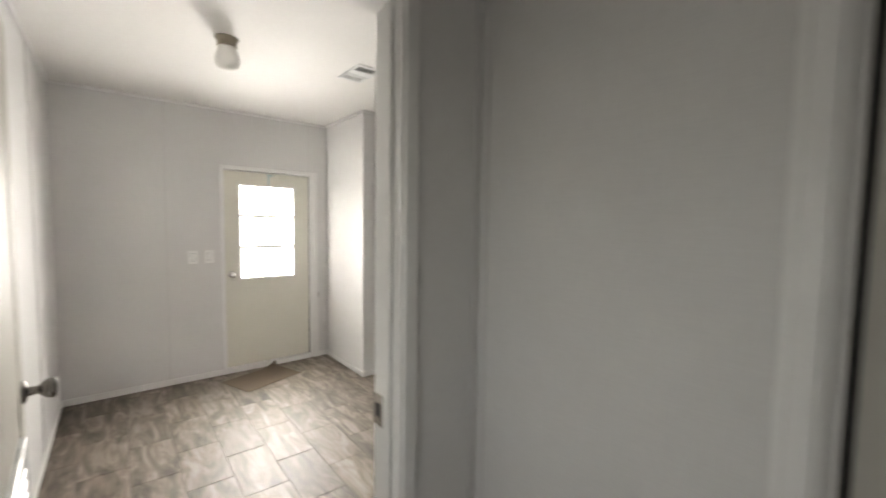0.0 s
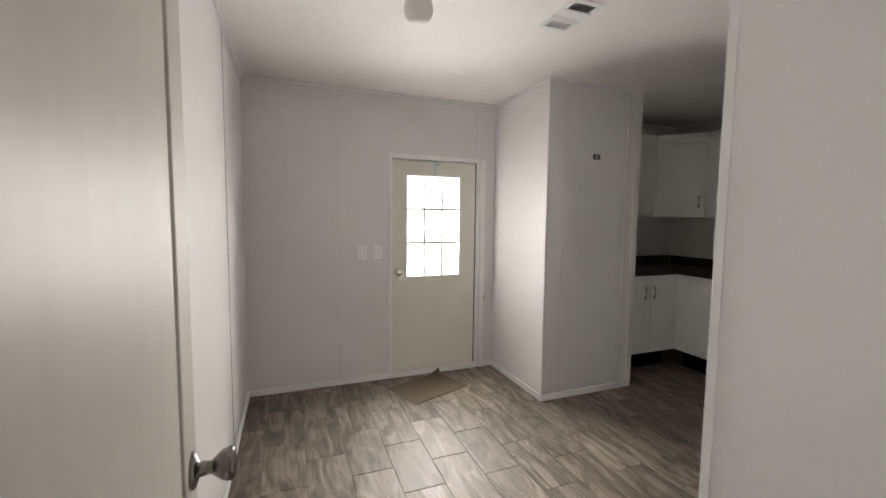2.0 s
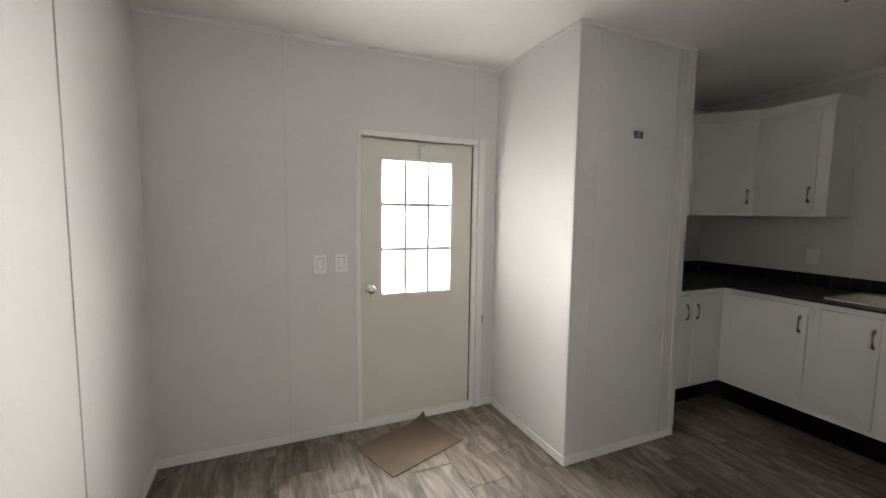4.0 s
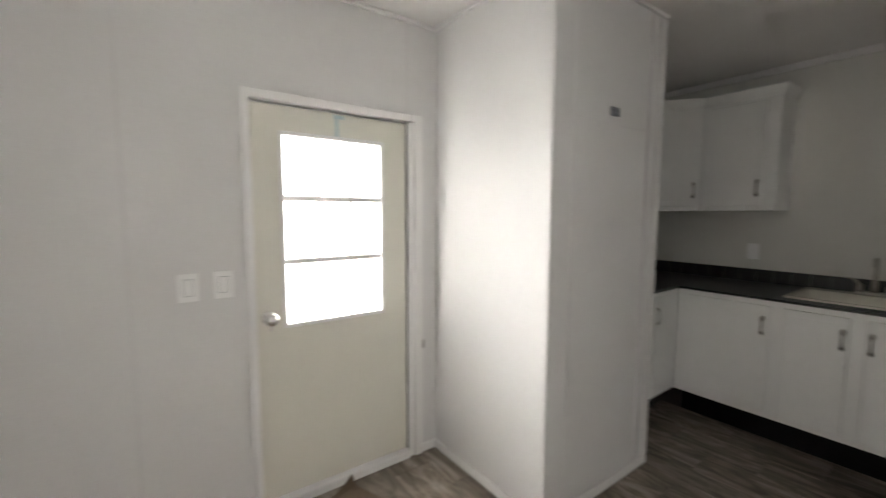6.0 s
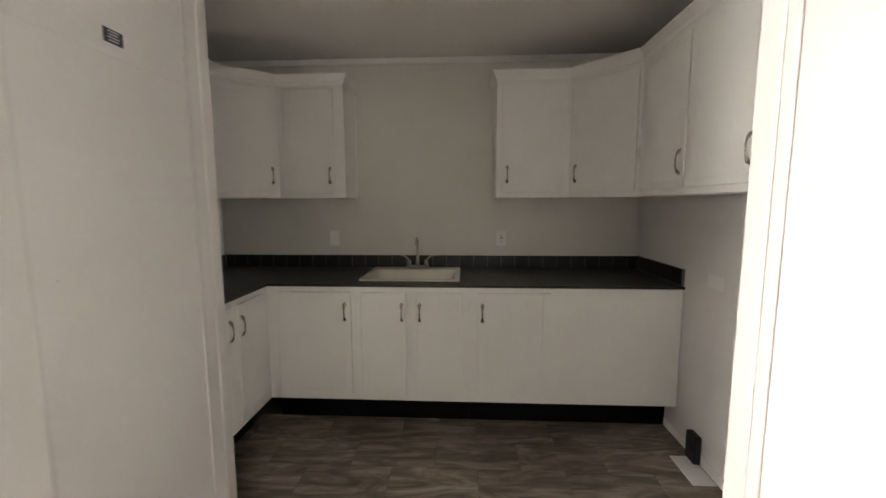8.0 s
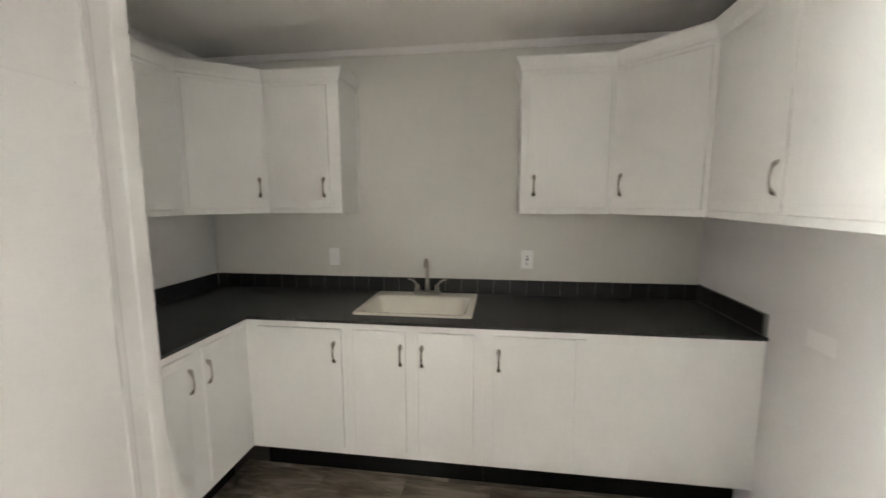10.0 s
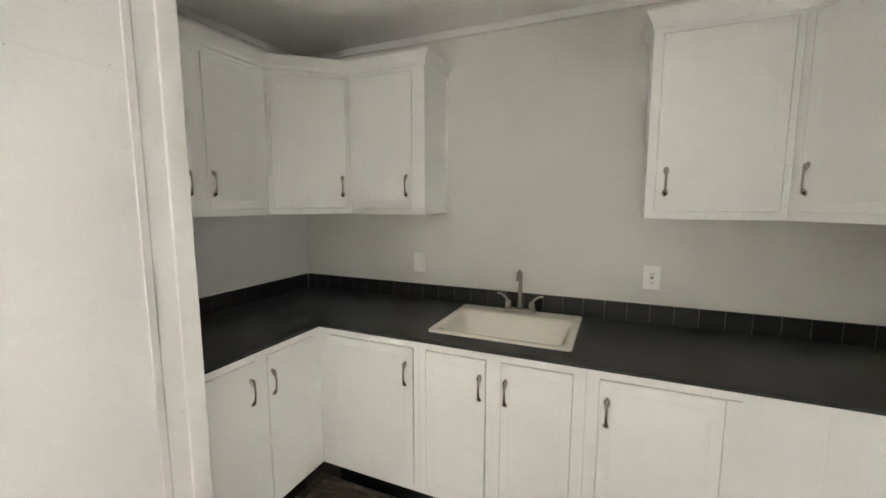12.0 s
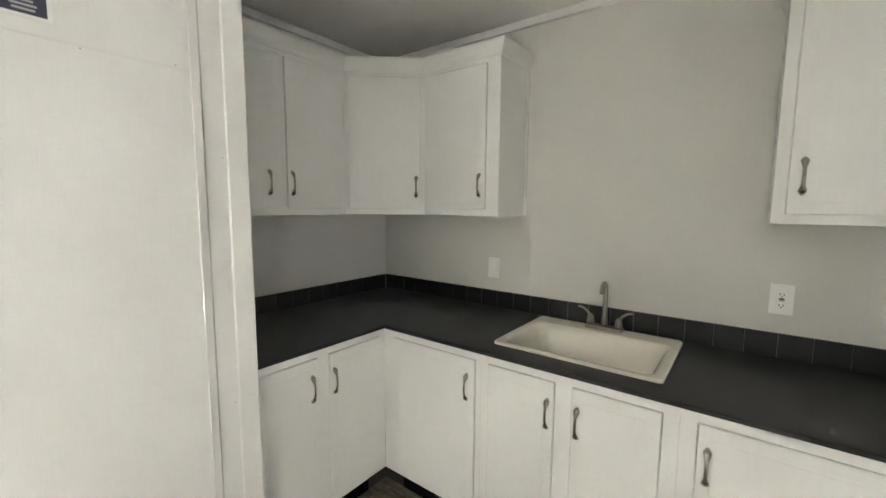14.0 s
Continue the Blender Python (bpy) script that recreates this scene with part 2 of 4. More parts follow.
def tube(bm, path, radii, seg=10, flat=1.0):
    """Round or flattened bar along a path; radii one per point; flat scales the second axis."""
    rings = []
    pts = [Vector(p) for p in path]
    for i, p in enumerate(pts):
        d = (pts[min(i + 1, len(pts) - 1)] - pts[max(i - 1, 0)]).normalized()
        side = d.cross(Vector((0, 1, 0)))
        if side.length < 0.05:
            side = d.cross(Vector((1, 0, 0)))
        side.normalize()
        up = side.cross(d).normalized()
        rings.append([bm.verts.new(p + radii[i] * (math.cos(2 * math.pi * k / seg) * side + flat * math.sin(2 * math.pi * k / seg) * up)) for k in range(seg)])
    for a, b in zip(rings, rings[1:]):
        for k in range(seg):
            bm.faces.new((a[k], a[(k + 1) % seg], b[(k + 1) % seg], b[k]))
    bm.faces.new(rings[0][::-1]), bm.faces.new(rings[-1])
    return bm


def empty(name, m, label, category, group="", kind=""):
    ob = new(name)
    ob.empty_display_size = 0.1
    ob.matrix_world = m
    return tagged(ob, label, category, group, kind)


def solid(name, bm, mat, label="", category="", kind="structure", smooth=False, group=""):
    return tagged(new(name, finish(name, bm, mat, smooth)), label, category, group, kind)


# ---- plan ----
H = 2.436                       # ceiling
XL, YN = 0.374, 4.668           # west wall face, entrance wall face
XE, YK = 4.757, 1.535           # sink wall face, range wall face
CX0, CX1, CY = 2.492, 3.374, 3.842   # utility closet
SX0, SX1, SY = 2.05, 2.575, 2.24     # pantry stub
DY0, DY1 = 1.345, 1.465         # wall with the inner doorway
JX0, JX1 = 0.583, 1.270         # doorway jamb faces
HX0, HX1, HB = 0.543, 1.530, -0.36    # hallway
DHEAD = 1.965
T = 0.10

# ---- shell ----
floor = solid("floor", boxes((XL - 0.2, XE + 0.2, HB - 0.1, YN + 0.12, -0.12, -0.004)), FGROUT, "grey grouted floor under wood-look porcelain planks", "floor")
solid("ceiling", boxes((XL - 0.2, XE + 0.2, HB - 0.1, YN + 0.12, H, H + 0.1)), CEIL, "white lightly textured ceiling", "ceiling")
solid("ground", boxes((-60, 60, YN + 0.2, 90, -0.7, -0.6)), GROUND, "bare ground outside the entrance door", "ground")

OX0, OX1, OZ = 1.50, 2.335, 1.915    # rough opening of the entrance door
wall_north = solid("wall_north", boxes(
    (XL - T, OX0, YN, YN + T, 0, H), (OX1, XE + T, YN, YN + T, 0, H), (OX0, OX1, YN, YN + T, OZ, H)), WALL, "pale grey linen-textured vinyl wallboard", "wall")
wall_west = solid("wall_west", boxes((XL - T, XL, DY0, YN, 0, H)), WALL, "pale grey linen-textured vinyl wallboard", "wall")
wall_east = solid("wall_east", boxes((XE, XE + T, YK - T, YN, 0, H)), KITCHENWALL, "pale grey-beige vinyl wallboard behind the sink", "wall")
wall_south = solid("wall_south", boxes((SX1, XE, YK - T, YK, 0, H)), WALL, "pale grey wallboard beside the range space", "wall")
wall_pantry = solid("wall_pantry", boxes((SX0, SX1, DY1, SY, 0, H)), WALL, "pale wall stub between doorway and kitchen", "wall")
wall_closet = solid("wall_closet", boxes((CX0, CX1, CY, YN, 0, H)), WALL, "pale grey wallboard round a utility closet", "wall")
wall_doorway = solid("wall_doorway", boxes(
    (XL - T, JX0 - 0.02, DY0, DY1, 0, H), (JX1 + 0.02, SX1, DY0, DY1, 0, H), (JX0 - 0.02, JX1 + 0.02, DY0, DY1, DHEAD + 0.02, H)), WALL, "grey wallboard with a doorway", "wall")
WY0, WY1, WZ0, WZ1 = 0.74, 1.26, 0.85, 1.75   # added window, out of view beside the start of the walk
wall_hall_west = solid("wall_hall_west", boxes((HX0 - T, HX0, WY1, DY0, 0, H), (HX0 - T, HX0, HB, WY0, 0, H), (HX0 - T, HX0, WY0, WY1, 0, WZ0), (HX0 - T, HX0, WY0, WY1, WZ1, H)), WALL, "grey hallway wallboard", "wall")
wall_hall_east = solid("wall_hall_east", boxes((HX1, HX1 + T, 0.612, DY0, 0, H), (HX1, HX1 + T, HB - T, -0.20, 0, H), (HX1, HX1 + T, -0.20, 0.612, 1.97, H)), WALL, "grey hallway wallboard", "wall")
# Unseen closing wall, set near so it bounces doorway light into the hall.
solid("wall_hall_end_unseen", boxes((HX0 - T, HX1 + T, HB - T, HB, 0, H)), WALL, "grey hallway wallboard", "wall")


def seam_strip(parent, x0, x1, y0, y1, z0=0.0, z1=H, mat=None):
    part("seam_strip", boxes((x0, x1, y0, y1, z0, z1), bevel=0.0004), mat or SEAM, parent, "thin panel joint strip")


W, P = 0.006, 0.0018
for x in (1.071, ):
    seam_strip(wall_north, x - W, x + W, YN - P, YN, 0.05, H - 0.02)
seam_strip(wall_north, 2.292, 2.306, YN - P, YN, 1.95, H - 0.02)
for y in (3.81, 2.605):
    seam_strip(wall_west, XL, XL + P, y - 0.004, y + 0.004, 0.05, H - 0.02, SEAMDARK)
seam_strip(wall_east, XE - 0.001, XE, 3.571, 3.579, 1.02, H - 0.02)
seam_strip(wall_east, XE - 0.001, XE, 2.302, 2.310, 1.02, 1.45)
seam_strip(wall_closet, 2.63, 2.642, CY - P, CY, 0.05, H - 0.02)
seam_strip(wall_closet, 3.238, 3.258, CY - 0.006, CY, 0.05, H - 0.02)
seam_strip(wall_closet, 2.642, 3.238, CY - 0.0012, CY, 1.831, 1.837)
seam_strip(wall_closet, 3.2605, 3.2645, CY - 0.0015, CY, 0.05, H - 0.02, SEAMMID)
for nx, nz in ((3.205, 1.842), (3.02, 1.828), (2.78, 1.834), (3.31, 1.62), (3.31, 0.9), (2.70, 1.21)):
    part("nail_head", lathe(bmesh.new(), [(0.0024, 0), (0.002, 0.0008)], 10, pose(nx, CY - 0.0002, nz, 90)), SEAMMID, wall_closet)
seam_strip(wall_pantry, SX0 + 0.05, SX1 - 0.10, SY, SY + P, 1.425, 1.433)


def moulding(name, specs, label, bevel=0.003, mat=TRIM):
    """A run of trim; further lengths of it are parts of the first."""
    ob = solid(name, boxes(specs[0], bevel=bevel), mat, label, "trim")
    for sp in specs[1:]:
        part("length", boxes(sp, bevel=bevel), mat, ob)
    return ob


BH, BT = 0.052, 0.011
moulding("baseboard_north", [(XL, 1.483, YN - BT, YN, 0, BH), (2.39, CX0 - BT, YN - BT, YN, 0, BH)], "low white baseboard")
moulding("baseboard_west", [(XL, XL + BT, DY1, YN - BT, 0, BH)], "low white baseboard")
moulding("baseboard_closet", [(CX0 - BT, CX0, CY - BT, YN, 0, BH), (CX0, CX1, CY - BT, CY, 0, BH)], "low white baseboard")
moulding("baseboard_south", [(SX1, 4.23, YK, YK + BT, 0, BH)], "low white baseboard")
moulding("baseboard_pantry", [(SX0 - BT, SX0, DY1, SY + BT, 0, BH), (SX0, SX1, SY, SY + BT, 0, BH)], "low white baseboard")
moulding("baseboard_hall", [(HX1 - BT, HX1, 0.70, DY0, 0, BH), (1.31, HX1 - BT, DY0 - BT, DY0, 0, BH), (HX0, HX0 + BT, HB, 1.30, 0, BH)], "low white baseboard")
# narrow cove at the ceiling
C = 0.02
moulding("ceiling_trim_north", [(XL, CX0, YN - C, YN, H - C, H), (CX1 + 0.01, XE - 0.023, YN - 0.022, YN, H - 0.04, H)], "narrow white ceiling trim")
moulding("ceiling_trim_west", [(XL, XL + C, DY1, YN - C, H - C, H)], "narrow white ceiling trim")
moulding("ceiling_trim_closet", [(CX0 - C, CX0, CY - C, YN - C, H - C, H), (CX0, CX1, CY - C, CY, H - C, H)], "narrow white ceiling trim")
moulding("ceiling_trim_east", [(XE - 0.022, XE, YK, YN, H - 0.04, H)], "narrow white ceiling trim")
moulding("ceiling_trim_south", [(SX1, XE - 0.022, YK, YK + C, H - C, H)], "narrow white ceiling trim")
# corner guards
moulding("corner_trim_closet", [(CX1 - 0.055, CX1 + 0.006, CY - 0.009, CY, BH, H - C), (CX1, CX1 + 0.009, CY, CY + 0.04, BH, H)], "pale painted corner board", mat=WALLTRIM)
moulding("corner_guard_closet", [(CX0 - 0.004, CX0 + 0.02, CY - 0.004, CY, BH, H - C), (CX0 - 0.004, CX0, CY, CY + 0.02, BH, H - C)], "slim corner bead", 0.0015, SEAM)
moulding("corner_trim_pantry", [(SX0 - 0.005, SX0 + 0.03, SY, SY + 0.005, BH, H), (SX0 - 0.005, SX0, SY - 0.03, SY, BH, H)], "slim pale corner bead", 0.0015, WALLTRIM)
moulding("corner_board_pantry", [(SX1 - 0.085, SX1 + 0.009, SY, SY + 0.009, BH, H), (SX1 - 0.06, SX1 - 0.02, SY + 0.009, SY + 0.014, BH, H), (SX1, SX1 + 0.009, SY - 0.05, SY, BH, H)], "pale moulded corner board", mat=WALLTRIM)

# ---- inner doorway ----
door_frame = empty("door_frame", pose(0, 0, 0), "white painted inner doorway frame", "door frame", kind="structure")
for nm, x0, x1, xs0, xs1 in (("jamb", JX1, JX1 + 0.02, JX1 - 0.011, JX1), ("jamb", JX0 - 0.02, JX0, JX0, JX0 + 0.011)):
    if xs1 != JX1:
        # rebated on the hinge side, leaving a groove beside the open leaf
        part(nm, boxes((x0, x1, DY0 - 0.002, 1.424, 0, DHEAD + 0.02), (x0, x1 - 0.011, 1.424, DY1 + 0.0105, 0, DHEAD + 0.02), bevel=0.002), LEAFP, door_frame)
    else:
        j = part(nm, boxes((x0, x1, DY0 - 0.002, DY1 + 0.002, 0, DHEAD + 0.02), bevel=0.002), TRIM, door_frame)
        part("door_stop", boxes((xs0, xs1, 1.378, 1.412, 0, DHEAD), bevel=0.003), TRIM, j)
part("head_jamb", boxes((JX0 - 0.02, JX1 + 0.02, DY0 - 0.002, DY1 + 0.002, DHEAD, DHEAD + 0.02), bevel=0.002), TRIM, door_frame)
for side, y0, y1 in ((0, DY0 - 0.013, DY0 - 0.002), (1, DY1 + 0.002, DY1 + 0.013)):
    part("casing", boxes((JX1 + 0.004, JX1 + 0.042, y0, y1, 0, DHEAD + 0.045), bevel=0.003), TRIM, door_frame)
    x0, x1 = (JX0 - 0.021, JX0 + 0.009) if side == 0 else (JX0 - 0.036, JX0 - 0.021)
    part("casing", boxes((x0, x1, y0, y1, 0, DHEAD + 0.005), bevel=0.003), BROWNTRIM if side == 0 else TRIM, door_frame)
    part("head_casing", boxes((JX0 - 0.004, JX1 + 0.004, y0, y1, DHEAD + 0.005, DHEAD + 0.045), bevel=0.003), TRIM, door_frame)
# Dark strip: the shade of the narrow joint is put into its colour.
part("casing_gap_shade", boxes((HX0 + 0.0115, JX0 - 0.0215, DY0 - 0.006, DY0 - 0.0005, 0, DHEAD)), SLOT, door_frame, "dark strip giving the shade of the joint beside the casing")
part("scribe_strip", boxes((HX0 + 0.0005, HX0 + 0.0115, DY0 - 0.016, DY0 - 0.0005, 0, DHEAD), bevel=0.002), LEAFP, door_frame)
strike = part("strike_plate", boxes((JX1 - 0.002, JX1, 1.425, 1.475, 0.90, 0.985), bevel=0.0008), NICKEL, door_frame, "nickel strike plate")
part("latch_hole", boxes((JX1 - 0.0032, JX1 - 0.0022, 1.438, 1.460, 0.925, 0.96)), SLOT, strike)
moulding("corner_trim_hall", [(HX1 - 0.03, HX1, DY0 - 0.004, DY0, BH, H), (HX1 - 0.004, HX1, DY0 - 0.034, DY0 - 0.004, BH, H)], "slim wall corner bead", 0.0015, SEAM)


def turned_knob(parent, m, mat, name="knob"):
    k = part(name, lathe(bmesh.new(), [(0.031, 0), (0.031, 0.004), (0.027, 0.008), (0.013, 0.012), (0.011, 0.03), (0.016, 0.036), (0.026, 0.048), (0.029, 0.062), (0.024, 0.068), (0.012, 0.070)], 28, m), mat, parent, "round metal knob on a rose", True)
    return k


def interior_leaf():
    """Swung-open inner door, with a routed upper panel and a louvred grille below."""
    d = empty("door_2", pose(JX0 - 0.050, DY1 + 0.012, 0.012, 0, 0, 90 + LEAF_SWING), "glossy off-white inner door standing open against the wall", "door", kind="structure")
    L, HT, TH = 0.648, 1.93, 0.035
    # local x along the leaf from the hinge, local y through it; face at y = -TH looks to the room
    g1 = 0.037                     # stile beside the hinge
    a0, a1 = 0.508, 0.536          # routed groove near latch
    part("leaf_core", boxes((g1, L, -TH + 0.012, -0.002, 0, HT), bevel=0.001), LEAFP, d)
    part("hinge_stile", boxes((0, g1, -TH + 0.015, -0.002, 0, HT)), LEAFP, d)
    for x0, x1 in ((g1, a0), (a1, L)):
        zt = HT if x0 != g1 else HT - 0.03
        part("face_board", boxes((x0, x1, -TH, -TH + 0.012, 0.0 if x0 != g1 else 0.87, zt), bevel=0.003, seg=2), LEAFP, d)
    gr = part("grille", boxes((g1, a0, -TH - 0.012, -TH + 0.006, 0.825, 0.865), (g1, a0, -TH - 0.012, -TH + 0.006, 0.10, 0.14),
                              (g1, g1 + 0.04, -TH - 0.012, -TH + 0.006, 0.14, 0.825), (a0 - 0.04, a0, -TH - 0.012, -TH + 0.006, 0.14, 0.825), bevel=0.003), METALWHITE, d, "white louvred air grille")
    for i in range(22):
        z = 0.155 + i * 0.031
        bm = bmesh.new()
        prism(bm, [(-TH + 0.004, z), (-TH - 0.010, z - 0.014), (-TH - 0.012, z - 0.011), (-TH + 0.004, z + 0.004)], g1 + 0.04, a0 - 0.04)
        bm.transform(Matrix(((0, 0, 1, 0), (1, 0, 0, 0), (0, 1, 0, 0), (0, 0, 0, 1))))
        part("louvre", bm, METALWHITE, gr)
    kx = L - 0.056
    turned_knob(d, pose(kx, -TH, 0.955, 90, 0, 0), PEWTER, "door_knob")
    turned_knob(d, pose(kx, -0.002, 0.955, -90, 0, 0) @ Matrix.Diagonal((1, 1, 0.7, 1)), PEWTER, "door_knob")
    part("latch", boxes((L, L + 0.002, -0.029, -0.006, 0.925, 0.985), bevel=0.0005), NICKEL, d)
    for z in (0.2, 0.96, 1.72):
        part("hinge", lathe(bmesh.new(), [(0.006, z - 0.045), (0.006, z + 0.045)], 10, pose(-0.004, -TH - 0.003, 0)), NICKEL, d, "", True)
    return d


interior_leaf()

# hallway side door, shut
hd = empty("door_3", pose(0, 0, 0), "pale closed hallway door with white casing", "door", kind="structure")
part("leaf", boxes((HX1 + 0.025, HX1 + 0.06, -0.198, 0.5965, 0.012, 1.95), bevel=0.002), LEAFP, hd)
part("casing", boxes((HX1 - 0.014, HX1, 0.622, 0.684, 0, 2.01), (HX1 - 0.02, HX1 - 0.014, 0.632, 0.668, 0, 2.0), bevel=0.003), TRIM, hd)
part("casing", boxes((HX1 - 0.014, HX1, -0.27, -0.208, 0, 2.01), bevel=0.003), TRIM, hd)
part("head_casing", boxes((HX1 - 0.014, HX1, -0.208, 0.622, 1.955, 2.01), bevel=0.003), TRIM, hd)
part("jamb", boxes((HX1, HX1 + T, 0.609, 0.6118, 0, 1.97), (HX1, HX1 + T, -0.206, -0.200, 0, 1.97)), TRIM, hd)
# No seal on this door: a dark strip paints the gap's shade.
part("weatherstrip_or_gap_shade", boxes((HX1 + 0.034, HX1 + 0.056, 0.597, 0.6085, 0.012, 1.95)), SLOT, hd, "dark strip coloured as the shade in the gap beside the closed leaf")

# hallway window, added unseen so the fill lamp has an opening
hw = empty("added_window_1", pose(0, 0, 0), "small white-framed window added out of view for the hall fill lamp", "window", kind="structure")
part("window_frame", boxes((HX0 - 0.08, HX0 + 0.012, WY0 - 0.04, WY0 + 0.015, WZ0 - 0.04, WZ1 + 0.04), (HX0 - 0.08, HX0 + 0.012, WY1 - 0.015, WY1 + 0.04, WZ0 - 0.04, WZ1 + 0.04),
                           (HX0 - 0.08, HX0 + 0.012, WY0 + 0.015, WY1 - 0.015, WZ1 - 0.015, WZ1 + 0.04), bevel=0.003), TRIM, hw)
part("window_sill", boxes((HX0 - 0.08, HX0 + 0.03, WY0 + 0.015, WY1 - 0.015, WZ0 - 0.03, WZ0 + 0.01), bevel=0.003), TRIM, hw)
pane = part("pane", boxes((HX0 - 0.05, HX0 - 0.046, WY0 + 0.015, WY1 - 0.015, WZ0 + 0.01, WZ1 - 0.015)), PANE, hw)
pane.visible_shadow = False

# ---- entrance door ----
door_1 = empty("door_1", pose(0, 0, 0), "cream steel entrance door with nine-pane window, shut", "door", kind="structure")
GX0, GX1, GZ0, GZ1 = 1.648, 2.145, 0.888, 1.770
SL0, SL1, SZ0, SZ1 = 1.517, 2.300, 0.055, 1.893
DF = YN + 0.012                        # face of the slab
part("slab", boxes((SL0, GX0, DF, DF + 0.042, SZ0, SZ1), (GX1, SL1, DF, DF + 0.042, SZ0, SZ1), (GX0, GX1, DF, DF + 0.042, SZ0, GZ0), (GX0, GX1, DF, DF + 0.042, GZ1, SZ1)), DOORP, door_1)
wf = part("window_frame", boxes((GX0 - 0.014, GX0 + 0.006, DF - 0.006, DF + 0.03, GZ0 - 0.014, GZ1 + 0.014), (GX1 - 0.006, GX1 + 0.014, DF - 0.006, DF + 0.03, GZ0 - 0.014, GZ1 + 0.014),
                                (GX0 + 0.006, GX1 - 0.006, DF - 0.006, DF + 0.03, GZ0 - 0.014, GZ0 + 0.006), (GX0 + 0.006, GX1 - 0.006, DF - 0.006, DF + 0.03, GZ1 - 0.006, GZ1 + 0.014), bevel=0.003), TRIM, door_1, "white moulded window surround")
MX, MZ = (1.8145, 1.977), (1.186, 1.481)
for x in MX:
    part("muntin", boxes((x - 0.0105, x + 0.0105, DF + 0.004, DF + 0.022, GZ0, GZ1), bevel=0.003), TRIM, wf)
for z in MZ:
    part("muntin", boxes((GX0, GX1, DF + 0.005, DF + 0.021, z - 0.0125, z + 0.0125), bevel=0.003), TRIM, wf)
xs, zs = (GX0, *MX, GX1), (GZ0, *MZ, GZ1)
for i in range(3):
    for k in range(3):
        pane = part("pane", boxes((xs[i] + 0.006, xs[i + 1] - 0.006, DF + 0.024, DF + 0.028, zs[k] + 0.006, zs[k + 1] - 0.006)), PANE, wf)
        pane.visible_shadow = False
part("door_stop", boxes((OX0, 1.528, DF + 0.044, YN + T, 0, OZ), (2.288, OX1, DF + 0.044, YN + T, 0, OZ), (1.528, 2.288, DF + 0.044, YN + T, 1.880, OZ), (1.528, 2.288, DF + 0.044, YN + T, 0.0, 0.07)), TRIM, door_1)
casing = part("casing", boxes((1.483, 1.513, YN - 0.016, YN + 0.03, 0, 1.943), (1.513, 2.335, YN - 0.016, YN + 0.03, 1.905, 1.943), bevel=0.003), TRIM, door_1)
part("hinge_side_casing", boxes((2.304, 2.338, YN - 0.006, YN + 0.05, 0, 1.905), (2.338, 2.389, YN - 0.020, YN + 0.0, 0, 1.943), bevel=0.004), TRIM, door_1)
part("weatherstrip_or_gap_shade", boxes((2.297, 2.3035, DF - 0.004, DF + 0.03, 0.05, 1.893)), SLOT, door_1, "dark weatherstrip")
part("threshold", boxes((1.513, 2.304, YN - 0.018, YN + 0.06, 0.0, 0.046), bevel=0.006, seg=2), TRIM, door_1, "scuffed white metal threshold")
turned_knob(door_1, pose(1.568, DF, 0.935, 90, 0, 0), CHROME, "door_knob")
part("lock_bolt", boxes((1.572, 1.58, DF - 0.006, DF, 0.872, 0.895), bevel=0.001), CHROME, door_1)
part("latch_catch", boxes((2.386, 2.393, YN - 0.026, YN - 0.018, 0.64, 0.69), bevel=0.001), NICKEL, door_1)

tape = solid("door_hook", boxes((1.90, 1.916, DF - 0.0035, DF - 0.0005, 1.775, 1.888), (1.892, 1.945, DF - 0.0045, DF - 0.0035, 1.868, 1.886), bevel=0.0004), TAPE, "strip of blue-green tape over the door top", "tape", "thing")
sign = empty("window_notice", pose(0, 0, 0), "faint printed notice on the middle pane", "sign")
for i, wd in enumerate((0.06, 0.05, 0.045, 0.055)):
    z = 1.432 - 0.038 * i
    part("print_line", boxes((1.894 - wd / 2, 1.894 + wd / 2, DF + 0.0285, DF + 0.0292, z - 0.0055, z + 0.0055)), INKGREY, sign)


